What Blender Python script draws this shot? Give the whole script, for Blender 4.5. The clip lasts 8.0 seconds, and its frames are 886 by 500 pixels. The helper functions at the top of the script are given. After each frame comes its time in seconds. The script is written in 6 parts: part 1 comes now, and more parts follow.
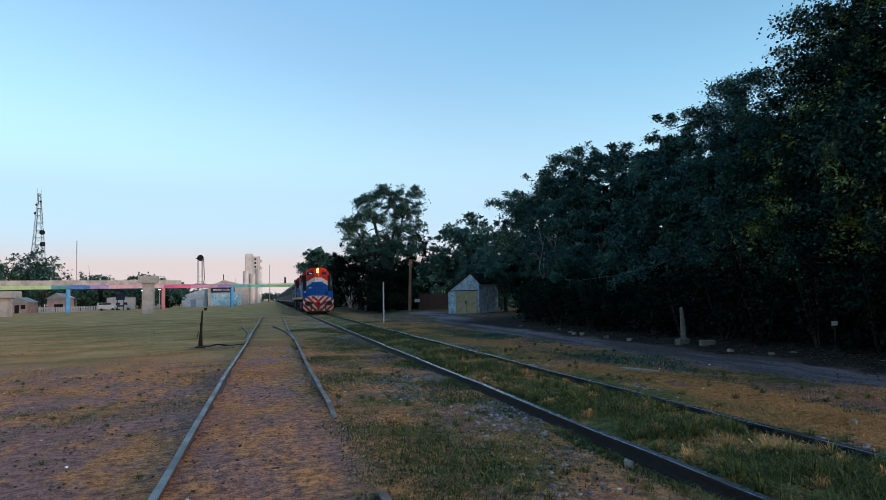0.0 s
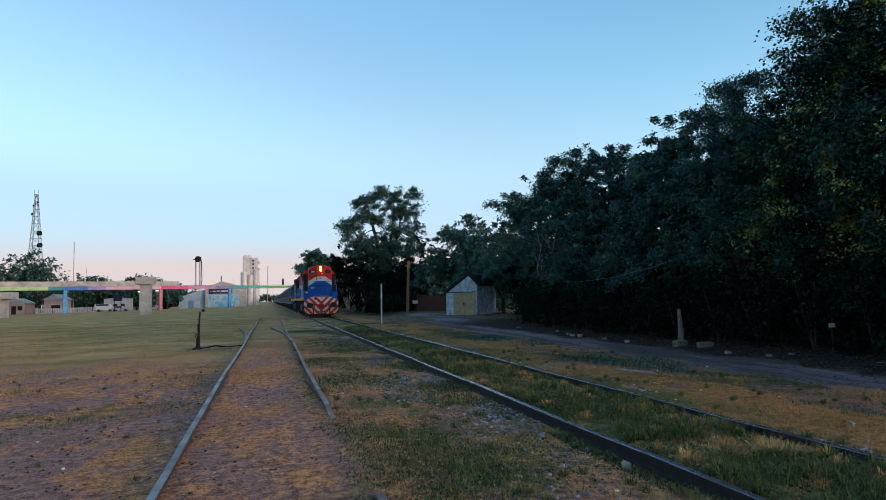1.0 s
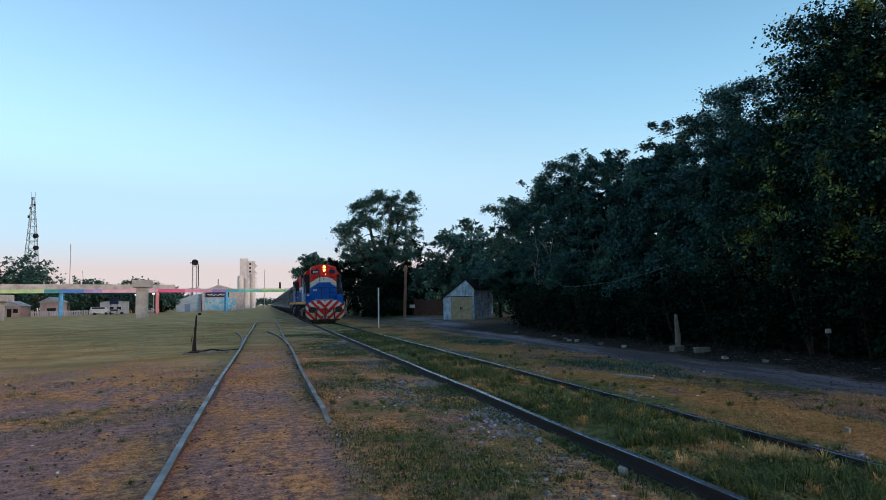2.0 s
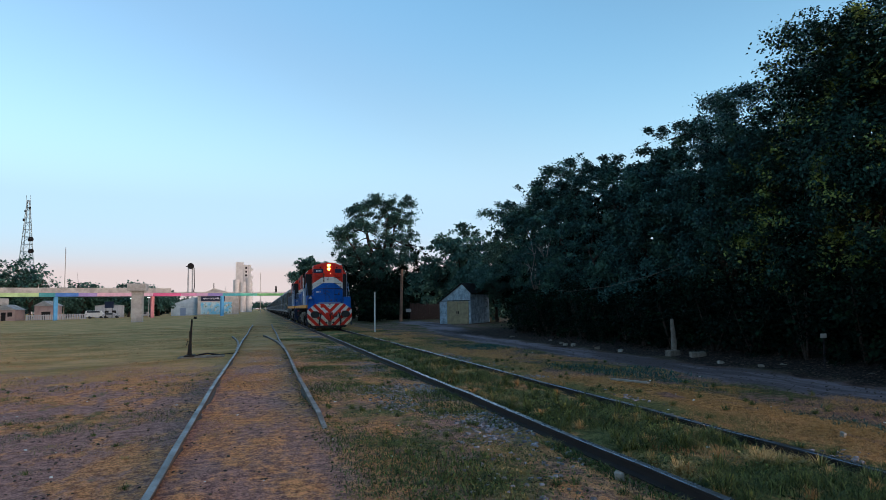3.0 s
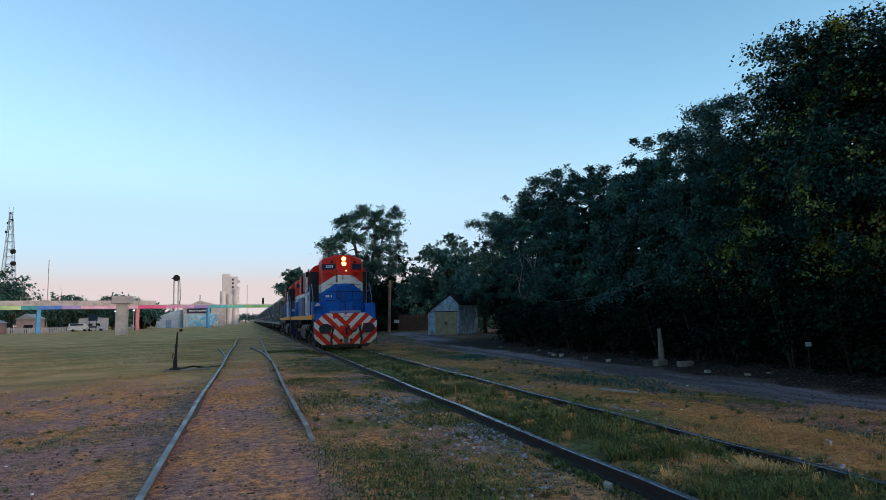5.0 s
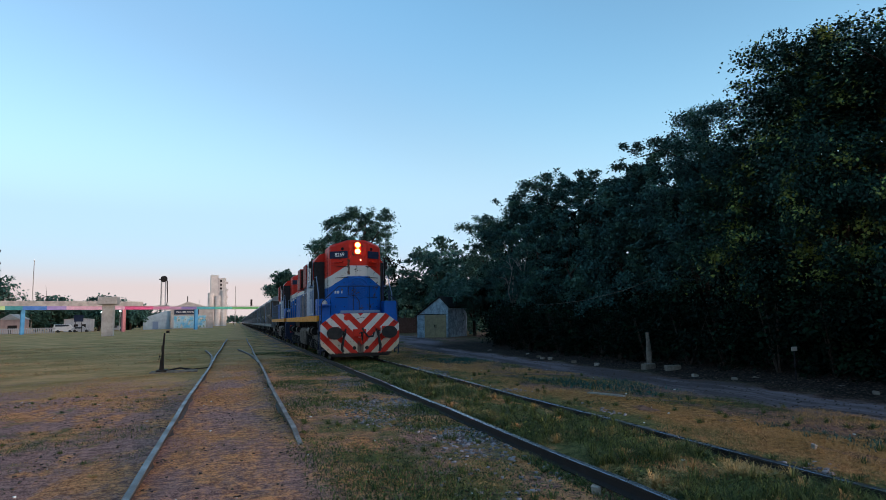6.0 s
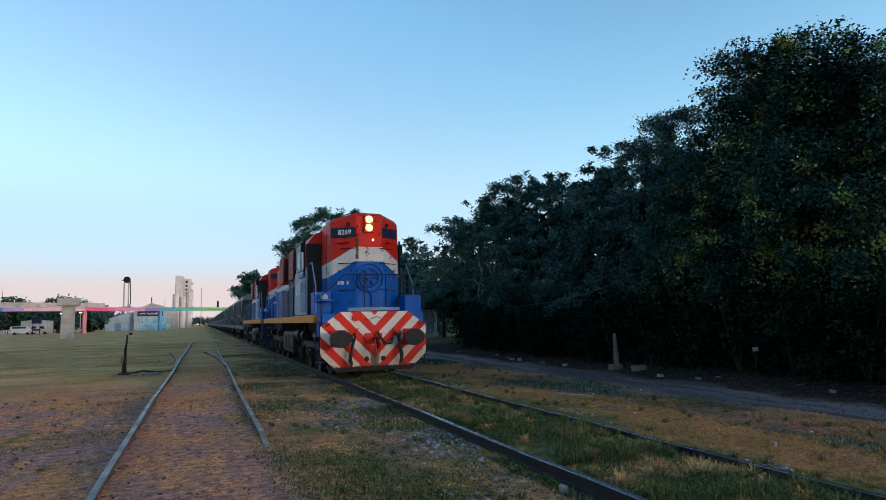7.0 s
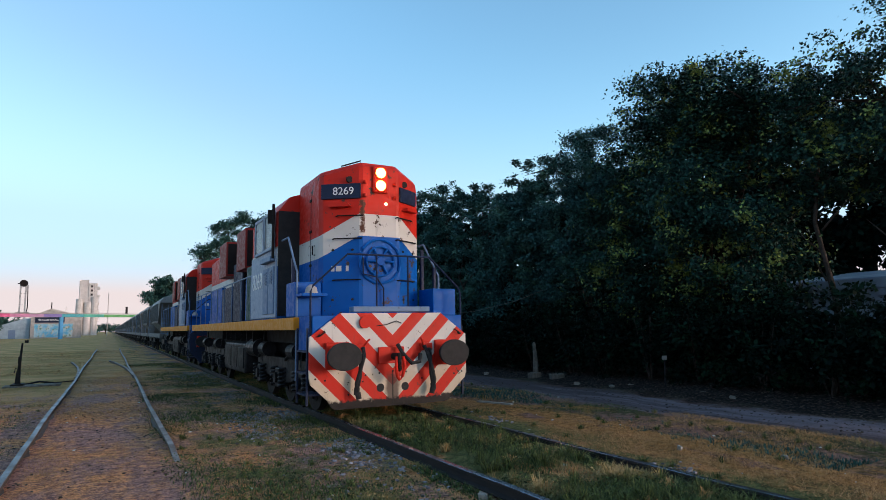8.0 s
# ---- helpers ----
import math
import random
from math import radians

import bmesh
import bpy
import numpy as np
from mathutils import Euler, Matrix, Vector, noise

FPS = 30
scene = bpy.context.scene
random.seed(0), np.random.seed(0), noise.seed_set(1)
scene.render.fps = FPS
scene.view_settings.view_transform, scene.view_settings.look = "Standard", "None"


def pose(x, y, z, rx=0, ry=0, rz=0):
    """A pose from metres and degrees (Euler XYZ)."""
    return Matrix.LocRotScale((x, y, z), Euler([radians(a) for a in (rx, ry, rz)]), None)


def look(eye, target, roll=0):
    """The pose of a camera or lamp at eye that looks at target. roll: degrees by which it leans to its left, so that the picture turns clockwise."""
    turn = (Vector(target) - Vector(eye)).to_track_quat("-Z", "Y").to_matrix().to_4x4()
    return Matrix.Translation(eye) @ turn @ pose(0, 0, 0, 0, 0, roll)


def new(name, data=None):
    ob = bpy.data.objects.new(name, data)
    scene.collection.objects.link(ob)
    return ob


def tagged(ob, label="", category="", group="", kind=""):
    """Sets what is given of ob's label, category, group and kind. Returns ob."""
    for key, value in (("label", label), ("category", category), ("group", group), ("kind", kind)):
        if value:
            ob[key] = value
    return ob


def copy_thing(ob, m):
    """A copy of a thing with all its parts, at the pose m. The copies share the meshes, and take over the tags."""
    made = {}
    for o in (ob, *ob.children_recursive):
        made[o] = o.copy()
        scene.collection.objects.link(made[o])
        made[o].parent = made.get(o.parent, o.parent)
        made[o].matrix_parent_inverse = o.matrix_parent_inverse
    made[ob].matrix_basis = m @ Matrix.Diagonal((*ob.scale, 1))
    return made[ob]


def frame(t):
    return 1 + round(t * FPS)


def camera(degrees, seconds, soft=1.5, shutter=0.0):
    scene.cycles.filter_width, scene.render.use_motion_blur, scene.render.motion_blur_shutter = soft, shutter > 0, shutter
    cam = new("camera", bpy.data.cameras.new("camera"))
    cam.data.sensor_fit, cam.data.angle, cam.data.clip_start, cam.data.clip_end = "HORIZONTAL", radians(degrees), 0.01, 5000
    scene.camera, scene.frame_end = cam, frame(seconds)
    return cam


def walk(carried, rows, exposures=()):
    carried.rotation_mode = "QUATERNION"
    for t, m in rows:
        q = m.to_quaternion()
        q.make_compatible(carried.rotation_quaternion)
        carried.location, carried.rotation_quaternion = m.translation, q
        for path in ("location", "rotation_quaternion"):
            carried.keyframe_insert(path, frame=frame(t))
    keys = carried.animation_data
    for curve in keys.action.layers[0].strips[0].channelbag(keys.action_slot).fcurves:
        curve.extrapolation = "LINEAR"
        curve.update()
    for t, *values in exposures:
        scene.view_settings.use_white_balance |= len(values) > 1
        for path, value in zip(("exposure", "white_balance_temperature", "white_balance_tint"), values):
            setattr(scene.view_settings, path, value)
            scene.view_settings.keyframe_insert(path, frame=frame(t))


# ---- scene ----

# ------------------------------------------------------------------ camera
cam = camera(71.88, 8.0, soft=0.5)
EYE = 1.6
ROWS = [
    (0, 0.0, 0.0, 0.0, -15.68, 4.21, 1.6),
    (0.5, 0.0, 0.0, 0.0, -15.77, 4.3, 1.68),
    (1, 0.0, 0.0, 0.0, -15.87, 4.35, 1.53),
    (1.5, 0.0, 0.0, 0.0, -15.98, 4.53, 1.42),
    (3, 0.0, 0.0, 0.0, -16.47, 5.13, 1.22),
    (3.5, 0.0, 0.0, 0.0, -16.68, 5.34, 1.32),
    (4, 0.0, 0.0, 0.0, -17.03, 5.73, 1.33),
    (4.5, 0.0, 0.0, 0.0, -17.4, 5.96, 1.47),
    (6, 0.0, 0.0, 0.0, -18.59, 6.35, 1.22),
    (6.5, 0.0, 0.0, 0.0, -19.86, 6.33, 0.95),
    (7, 0.0, 0.0, 0.0, -21.4, 6.42, 1.28),
    (7.5, 0.0, 0.0, 0.0, -23.73, 6.72, 1.61),
    (8, 0.0, 0.0, 0.0, -28.5, 7.08, 0.96),
]


def aim(x, y, z, yaw, pitch, lean):
    return pose(x, y, z, 0, 0, yaw) @ pose(0, 0, 0, 90 + pitch) @ pose(0, 0, 0, 0, 0, -lean)


walk(cam, [(t, aim(x, y, EYE + z, yaw, pitch, lean)) for t, x, y, z, yaw, pitch, lean in ROWS],
     exposures=((0, 1.6), (5, 1.6), (6.5, 1.62), (7.5, 1.7), (8, 1.76)))

# ------------------------------------------------------------------ light
# dusk: the sun stands at the horizon behind the camera, beyond the wood
SUN_AZ = radians(140)  # clockwise from +y
world = bpy.data.worlds.new("sky")
scene.world = world
world.use_nodes = True
wn, wl = world.node_tree.nodes, world.node_tree.links
sky = wn.new("ShaderNodeTexSky")
sky.sky_type, sky.sun_disc = "NISHITA", False
sky.sun_elevation, sky.sun_rotation = radians(5.0), SUN_AZ
sky.air_density, sky.dust_density, sky.ozone_density = 1.0, 1.0, 2.1
# the haze of dusk: where the sky turns yellowish it fades into a dull pink
def sky_math(op, p, q):
    n = wn.new("ShaderNodeMath")
    n.operation = op
    for socket, v in zip(n.inputs, (p, q)):
        if isinstance(v, bpy.types.NodeSocket):
            wl.new(v, socket)
        else:
            socket.default_value = v
    return n.outputs[0]


rgb = wn.new("ShaderNodeSeparateColor")
wl.new(sky.outputs[0], rgb.inputs[0])
ratio = sky_math("DIVIDE", rgb.outputs[0], rgb.outputs[2])
level = sky_math("MAXIMUM", sky_math("MULTIPLY", rgb.outputs[0], 0.4), 1.0)
layer = sky.outputs[0]
for lo, hi, most, veil in ((0.325, 0.56, 0.92, (1.2, 1.76, 2.26)), (0.52, 1.6, 1.0, (1.72, 1.5, 1.5))):
    haze = wn.new("ShaderNodeMapRange")
    haze.interpolation_type = "SMOOTHSTEP"
    wl.new(ratio, haze.inputs[0])
    haze.inputs[1].default_value, haze.inputs[2].default_value, haze.inputs[4].default_value = lo, hi, most
    pale = wn.new("ShaderNodeCombineColor")
    for socket, v in zip(pale.inputs, veil):
        wl.new(sky_math("MULTIPLY", level, v), socket)
    tint = wn.new("ShaderNodeMix")
    tint.data_type = "RGBA"
    wl.new(haze.outputs[0], tint.inputs[0])
    wl.new(layer, tint.inputs[6])
    wl.new(pale.outputs[0], tint.inputs[7])
    layer = tint.outputs[2]
# the high sky keeps a clear light blue
lift = wn.new("ShaderNodeMapRange")
lift.interpolation_type = "SMOOTHSTEP"
wl.new(rgb.outputs[2], lift.inputs[0])
lift.inputs[1].default_value, lift.inputs[2].default_value = 2.1, 1.4
clear = wn.new("ShaderNodeMix")
clear.data_type, clear.blend_type = "RGBA", "MULTIPLY"
low = wn.new("ShaderNodeMapRange")
wl.new(ratio, low.inputs[0])
low.inputs[1].default_value, low.inputs[2].default_value = 0.62, 0.45
wl.new(sky_math("MULTIPLY", lift.outputs[0], low.outputs[0]), clear.inputs[0])
wl.new(layer, clear.inputs[6])
clear.inputs[7].default_value = (1.0, 1.19, 1.22, 1)
wl.new(clear.outputs[2], wn["Background"].inputs[0])
wn["Background"].inputs[1].default_value = 0.15

sun = new("sun", bpy.data.lights.new("sun", "SUN"))
sun.data.energy, sun.data.angle, sun.data.color = 0.44, radians(10), (1.0, 0.66, 0.42)
sun.matrix_world = look((0, 0, 0), (-math.sin(SUN_AZ), -math.cos(SUN_AZ), -math.tan(radians(7))))


# ------------------------------------------------------------------ materials
class Nodes:
    """A few short names for building node materials."""

    def __init__(self, name, rough=0.7, metal=0.0):
        self.mat = bpy.data.materials.new(name)
        self.mat.use_nodes = True
        self.tree = self.mat.node_tree
        self.bsdf = self.tree.nodes["Principled BSDF"]
        self.bsdf.inputs["Roughness"].default_value = rough
        self.bsdf.inputs["Metallic"].default_value = metal
        self.co = self.tree.nodes.new("ShaderNodeTexCoord").outputs["Object"]

    def put(self, socket, value):
        if isinstance(value, bpy.types.NodeSocket):
            self.tree.links.new(value, socket)
        elif isinstance(value, (tuple, list)) and len(value) == 3 and socket.type == "RGBA":
            socket.default_value = (*value, 1)
        else:
            socket.default_value = value

    def m(self, op, a, b=0.0, c=0.0):
        n = self.tree.nodes.new("ShaderNodeMath")
        n.operation = op
        for s, v in zip(n.inputs, (a, b, c)):
            self.put(s, v)
        return n.outputs[0]

    def xyz(self, co=None):
        n = self.tree.nodes.new("ShaderNodeSeparateXYZ")
        self.put(n.inputs[0], co or self.co)
        return n.outputs

    def noise(self, scale, detail=4.0, rough=0.6, co=None, distort=0.0):
        n = self.tree.nodes.new("ShaderNodeTexNoise")
        self.put(n.inputs["Vector"], co or self.co)
        n.inputs["Scale"].default_value, n.inputs["Detail"].default_value = scale, detail
        n.inputs["Roughness"].default_value, n.inputs["Distortion"].default_value = rough, distort
        return n.outputs["Fac"]

    def stretch(self, x, y, z):
        n = self.tree.nodes.new("ShaderNodeMapping")
        self.put(n.inputs[0], self.co)
        n.inputs["Scale"].default_value = (x, y, z)
        return n.outputs[0]

    def voronoi(self, scale, co=None):
        n = self.tree.nodes.new("ShaderNodeTexVoronoi")
        self.put(n.inputs["Vector"], co or self.co)
        n.inputs["Scale"].default_value = scale
        return n.outputs

    def ramp(self, v, lo, hi, a=0.0, b=1.0):
        n = self.tree.nodes.new("ShaderNodeMapRange")
        n.interpolation_type = "SMOOTHSTEP"
        for s, x in zip(n.inputs, (v, lo, hi, a, b)):
            self.put(s, x)
        return n.outputs[0]

    def mix(self, f, a, b):
        n = self.tree.nodes.new("ShaderNodeMix")
        n.data_type = "RGBA"
        self.put(n.inputs[0], f)
        self.put(n.inputs[6], a)
        self.put(n.inputs[7], b)
        return n.outputs[2]

    def random(self, island=False):
        if island:
            return self.tree.nodes.new("ShaderNodeNewGeometry").outputs["Random Per Island"]
        return self.tree.nodes.new("ShaderNodeObjectInfo").outputs["Random"]

    def bump(self, h, strength=0.3, dist=0.01):
        n = self.tree.nodes.new("ShaderNodeBump")
        n.inputs["Strength"].default_value, n.inputs["Distance"].default_value = strength, dist
        self.put(n.inputs["Height"], h)
        self.put(self.bsdf.inputs["Normal"], n.outputs[0])

    def color(self, v):
        self.put(self.bsdf.inputs["Base Color"], v)
        return self

    def rough(self, v):
        self.put(self.bsdf.inputs["Roughness"], v)
        return self


def plain(name, a, b=None, scale=6.0, rough=0.7, metal=0.0, bump=0.2, dist=0.01, fine=60.0):
    """Two tones mixed by coarse and fine noise, with a fine relief."""
    n = Nodes(name, rough, metal)
    b = b or tuple(c * 0.6 for c in a)
    f = n.m("ADD", n.m("MULTIPLY", n.noise(scale), 0.7), n.m("MULTIPLY", n.noise(fine), 0.3))
    n.color(n.mix(n.ramp(f, 0.35, 0.65), a, b))
    n.rough(n.ramp(f, 0.3, 0.7, max(rough - 0.12, 0.05), min(rough + 0.12, 1)))
    if bump:
        n.bump(f, bump, dist)
    return n.mat


def worn_paint(name, base, chip=(0.07, 0.045, 0.035), dirt=(0.05, 0.04, 0.034), rough=0.45, chips=0.68):
    """Old enamel: dirt that runs down, faded patches, rusty chips. base: a colour, or a function of Nodes that gives one."""
    n = Nodes(name, rough)
    col = base(n) if callable(base) else base
    fade = n.ramp(n.noise(1.6), 0.45, 0.8, 0.0, 0.35)
    col = n.mix(fade, col, n.mix(0.35, col, dirt))
    runs = n.ramp(n.noise(5.0, co=n.stretch(1.6, 1.6, 0.25)), 0.6, 0.85, 0.0, 0.5)
    col = n.mix(runs, col, dirt)
    c = n.ramp(n.noise(4.5, 7.0, 0.72), chips, chips + 0.015)
    col = n.mix(c, col, chip)
    n.color(col)
    n.bsdf.inputs["Specular IOR Level"].default_value = 0.18
    n.rough(n.ramp(n.noise(9.0), 0.3, 0.7, rough - 0.1, rough + 0.25))
    n.bump(n.m("SUBTRACT", n.noise(14.0), c), 0.15, 0.01)
    return n.mat


RED, WHITE, BLUE = (0.52, 0.02, 0.009), (0.56, 0.53, 0.49), (0.0, 0.085, 0.35)


def nose_paint(n):
    x, y, z = n.xyz()
    wob = n.m("MULTIPLY", n.m("SUBTRACT", n.noise(20.0), 0.5), 0.012)
    v = n.m("ADD", n.m("ADD", z, wob), n.m("MULTIPLY", n.m("MAXIMUM", n.m("SUBTRACT", n.m("ABSOLUTE", x), 0.4), 0.0), 0.65))
    col = n.mix(n.m("GREATER_THAN", v, 3.25), BLUE, WHITE)
    col = n.mix(n.m("GREATER_THAN", v, 3.66), col, RED)
    # rust that has run down beside the seam
    edge = n.m("MULTIPLY", n.m("SUBTRACT", n.noise(12.0, 5.0, 0.7), 0.5), 0.16)
    dx = n.m("ABSOLUTE", n.m("ADD", n.m("ADD", x, 0.34), edge))
    run = n.m("MULTIPLY", n.ramp(dx, 0.03, 0.06, 1.0, 0.0), n.m("MULTIPLY", n.ramp(z, 3.28, 3.34), n.ramp(z, 3.9, 3.94, 1.0, 0.0)))
    return n.mix(n.m("MULTIPLY", run, n.ramp(n.noise(6.0), 0.4, 0.52)), col, (0.09, 0.035, 0.02))


def side_paint(n):
    x, y, z = n.xyz()
    col = n.mix(n.m("GREATER_THAN", z, 2.84), BLUE, WHITE)
    return n.mix(n.m("GREATER_THAN", z, 3.24), col, RED)


def chevron_paint(n):
    x, y, z = n.xyz()
    wob = n.m("MULTIPLY", n.m("SUBTRACT", n.noise(9.0), 0.5), 0.02)
    u = n.m("SUBTRACT", n.m("ADD", n.m("ABSOLUTE", x), wob), n.m("SUBTRACT", z, 1.745))
    band = n.m("FLOORED_MODULO", n.m("DIVIDE", u, 0.285), 2.0)
    col = n.mix(n.m("GREATER_THAN", band, 1.0), WHITE, RED)
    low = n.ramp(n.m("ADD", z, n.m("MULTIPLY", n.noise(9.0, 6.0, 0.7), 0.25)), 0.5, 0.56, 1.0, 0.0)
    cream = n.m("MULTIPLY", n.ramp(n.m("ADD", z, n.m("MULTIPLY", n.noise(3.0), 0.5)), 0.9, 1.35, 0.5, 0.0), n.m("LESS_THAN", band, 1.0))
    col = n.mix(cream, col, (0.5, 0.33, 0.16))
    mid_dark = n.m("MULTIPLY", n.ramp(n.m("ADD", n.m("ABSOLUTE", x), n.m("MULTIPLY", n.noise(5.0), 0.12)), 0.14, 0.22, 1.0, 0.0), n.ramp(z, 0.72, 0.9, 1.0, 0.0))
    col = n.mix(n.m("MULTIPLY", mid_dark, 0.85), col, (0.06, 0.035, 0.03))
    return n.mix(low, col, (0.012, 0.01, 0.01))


M = {}
M["nose"] = worn_paint("nose_paint", nose_paint, chips=0.6)
M["side"] = worn_paint("side_paint", side_paint, chips=0.64)
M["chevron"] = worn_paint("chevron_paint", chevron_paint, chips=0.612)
M["blue"] = worn_paint("blue_paint", BLUE)
M["red"] = worn_paint("red_paint", RED)
M["white"] = worn_paint("white_paint", WHITE)
M["greyblue"] = worn_paint("faded_blue_paint", (0.14, 0.21, 0.32))
M["cabwhite"] = worn_paint("faded_white_paint", (0.27, 0.33, 0.42), chips=0.66)
# red of the hood's boxes, darkened to include their shading at a grazing angle
M["shaded_red"] = worn_paint("shaded_red_paint", (0.24, 0.018, 0.014))
M["digit"] = plain("white_digit_paint", (0.8, 0.8, 0.8), (0.62, 0.62, 0.62), 5, 0.6)
M["fence"] = plain("black_fence_wood", (0.022, 0.02, 0.022), (0.01, 0.008, 0.009), 6, 0.9)
M["green"] = worn_paint("dark_green_paint", (0.02, 0.07, 0.06))
M["yellow"] = worn_paint("yellow_paint", (0.62, 0.23, 0.012))
M["navy"] = worn_paint("navy_paint", (0.012, 0.02, 0.05))
M["iron"] = plain("dirty_iron", (0.009, 0.009, 0.011), (0.022, 0.017, 0.015), 5, 0.65, 0.0)
M["black"] = plain("black_rubber", (0.018, 0.018, 0.02), (0.03, 0.03, 0.03), 8, 0.6)
M["glass"] = plain("dark_glass", (0.03, 0.04, 0.055), (0.04, 0.05, 0.06), 3, 0.3, 0.0, 0.0)
M["glass"].node_tree.nodes["Principled BSDF"].inputs["Specular IOR Level"].default_value = 0.25
M["hopper"] = worn_paint("hopper_grey", (0.12, 0.13, 0.135), chips=0.64)
M["railtop"] = plain("worn_steel", (0.2, 0.205, 0.22), (0.12, 0.1, 0.09), 2, 0.5, 0.5, 0.1)
M["maintop"] = plain("dark_steel", (0.26, 0.27, 0.31), (0.08, 0.065, 0.06), 3, 0.28, 0.8, 0.15, fine=22)
M["oldtop"] = plain("rusty_rail_head", (0.24, 0.19, 0.17), (0.12, 0.075, 0.055), 3, 0.6, 0.2, 0.2, fine=25)
M["gear"] = plain("oily_grey_iron", (0.02, 0.02, 0.024), (0.005, 0.005, 0.005), 4, 0.5, 0.0, 0.3, fine=18)
M["mainside"] = plain("dark_rail_steel", (0.022, 0.02, 0.022), (0.04, 0.032, 0.03), 7, 0.7, 0.2)
M["railside"] = plain("rusted_steel", (0.06, 0.045, 0.04), (0.1, 0.065, 0.045), 7, 0.75, 0.2)
M["concrete"] = plain("raw_concrete", (0.42, 0.39, 0.36), (0.27, 0.25, 0.235), 0.8, 0.85, fine=7)
M["bark"] = plain("bark", (0.06, 0.047, 0.04), (0.025, 0.02, 0.017), 9, 0.9, bump=0.8, dist=0.03)
for dark in ("iron", "black", "mainside", "gear", "fence", "bark"):
    M[dark].node_tree.nodes["Principled BSDF"].inputs["Specular IOR Level"].default_value = 0.12
# darker copy of the grey wood below, with shade mixed into its tones
M["shade_wood"] = plain("shaded_grey_wood", (0.16, 0.14, 0.12), (0.09, 0.075, 0.06), 9, 0.85)
M["wood"] = plain("grey_wood", (0.3, 0.27, 0.24), (0.17, 0.145, 0.12), 9, 0.85)


def leaf_material(name, a, b, tint, lo=0.45, hi=0.75):
    n = Nodes(name, 0.6)
    col = n.mix(n.m("POWER", n.random(island=True), 1.6), a, b)
    col = n.mix(n.ramp(n.noise(1.1, 3.0), lo, hi), col, tint)
    n.color(col)
    n.bsdf.inputs["Specular IOR Level"].default_value = 0.15
    return n.mat


M["leaf"] = leaf_material("leaf", (0.002, 0.014, 0.011), (0.024, 0.08, 0.058), (0.22, 0.28, 0.07), 0.55, 0.64)
M["leaf_mid"] = leaf_material("leaf_blue_green", (0.005, 0.027, 0.027), (0.044, 0.125, 0.115), (0.075, 0.165, 0.11))
# leaves deep in the wood: its shade is put into a near-black green
M["leaf_shaded"] = leaf_material("leaf_shaded", (0.002, 0.006, 0.005), (0.006, 0.017, 0.011), (0.01, 0.034, 0.016))
M["leaf_shaded"].node_tree.nodes["Principled BSDF"].inputs["Specular IOR Level"].default_value = 0.04
# far foliage, made paler and bluer: the haze of distance is in the colour
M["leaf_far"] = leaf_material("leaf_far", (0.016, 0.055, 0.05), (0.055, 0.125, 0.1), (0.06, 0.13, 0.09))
M["grass"] = leaf_material("grass_blades", (0.014, 0.03, 0.01), (0.17, 0.19, 0.055), (0.5, 0.31, 0.13), 0.54, 0.7)
M["field"] = leaf_material("field_blades", (0.15, 0.105, 0.036), (0.38, 0.26, 0.095), (0.46, 0.27, 0.11), 0.45, 0.65)
M["dry"] = leaf_material("dry_blades", (0.7, 0.35, 0.14), (0.2, 0.085, 0.035), (0.36, 0.19, 0.065))


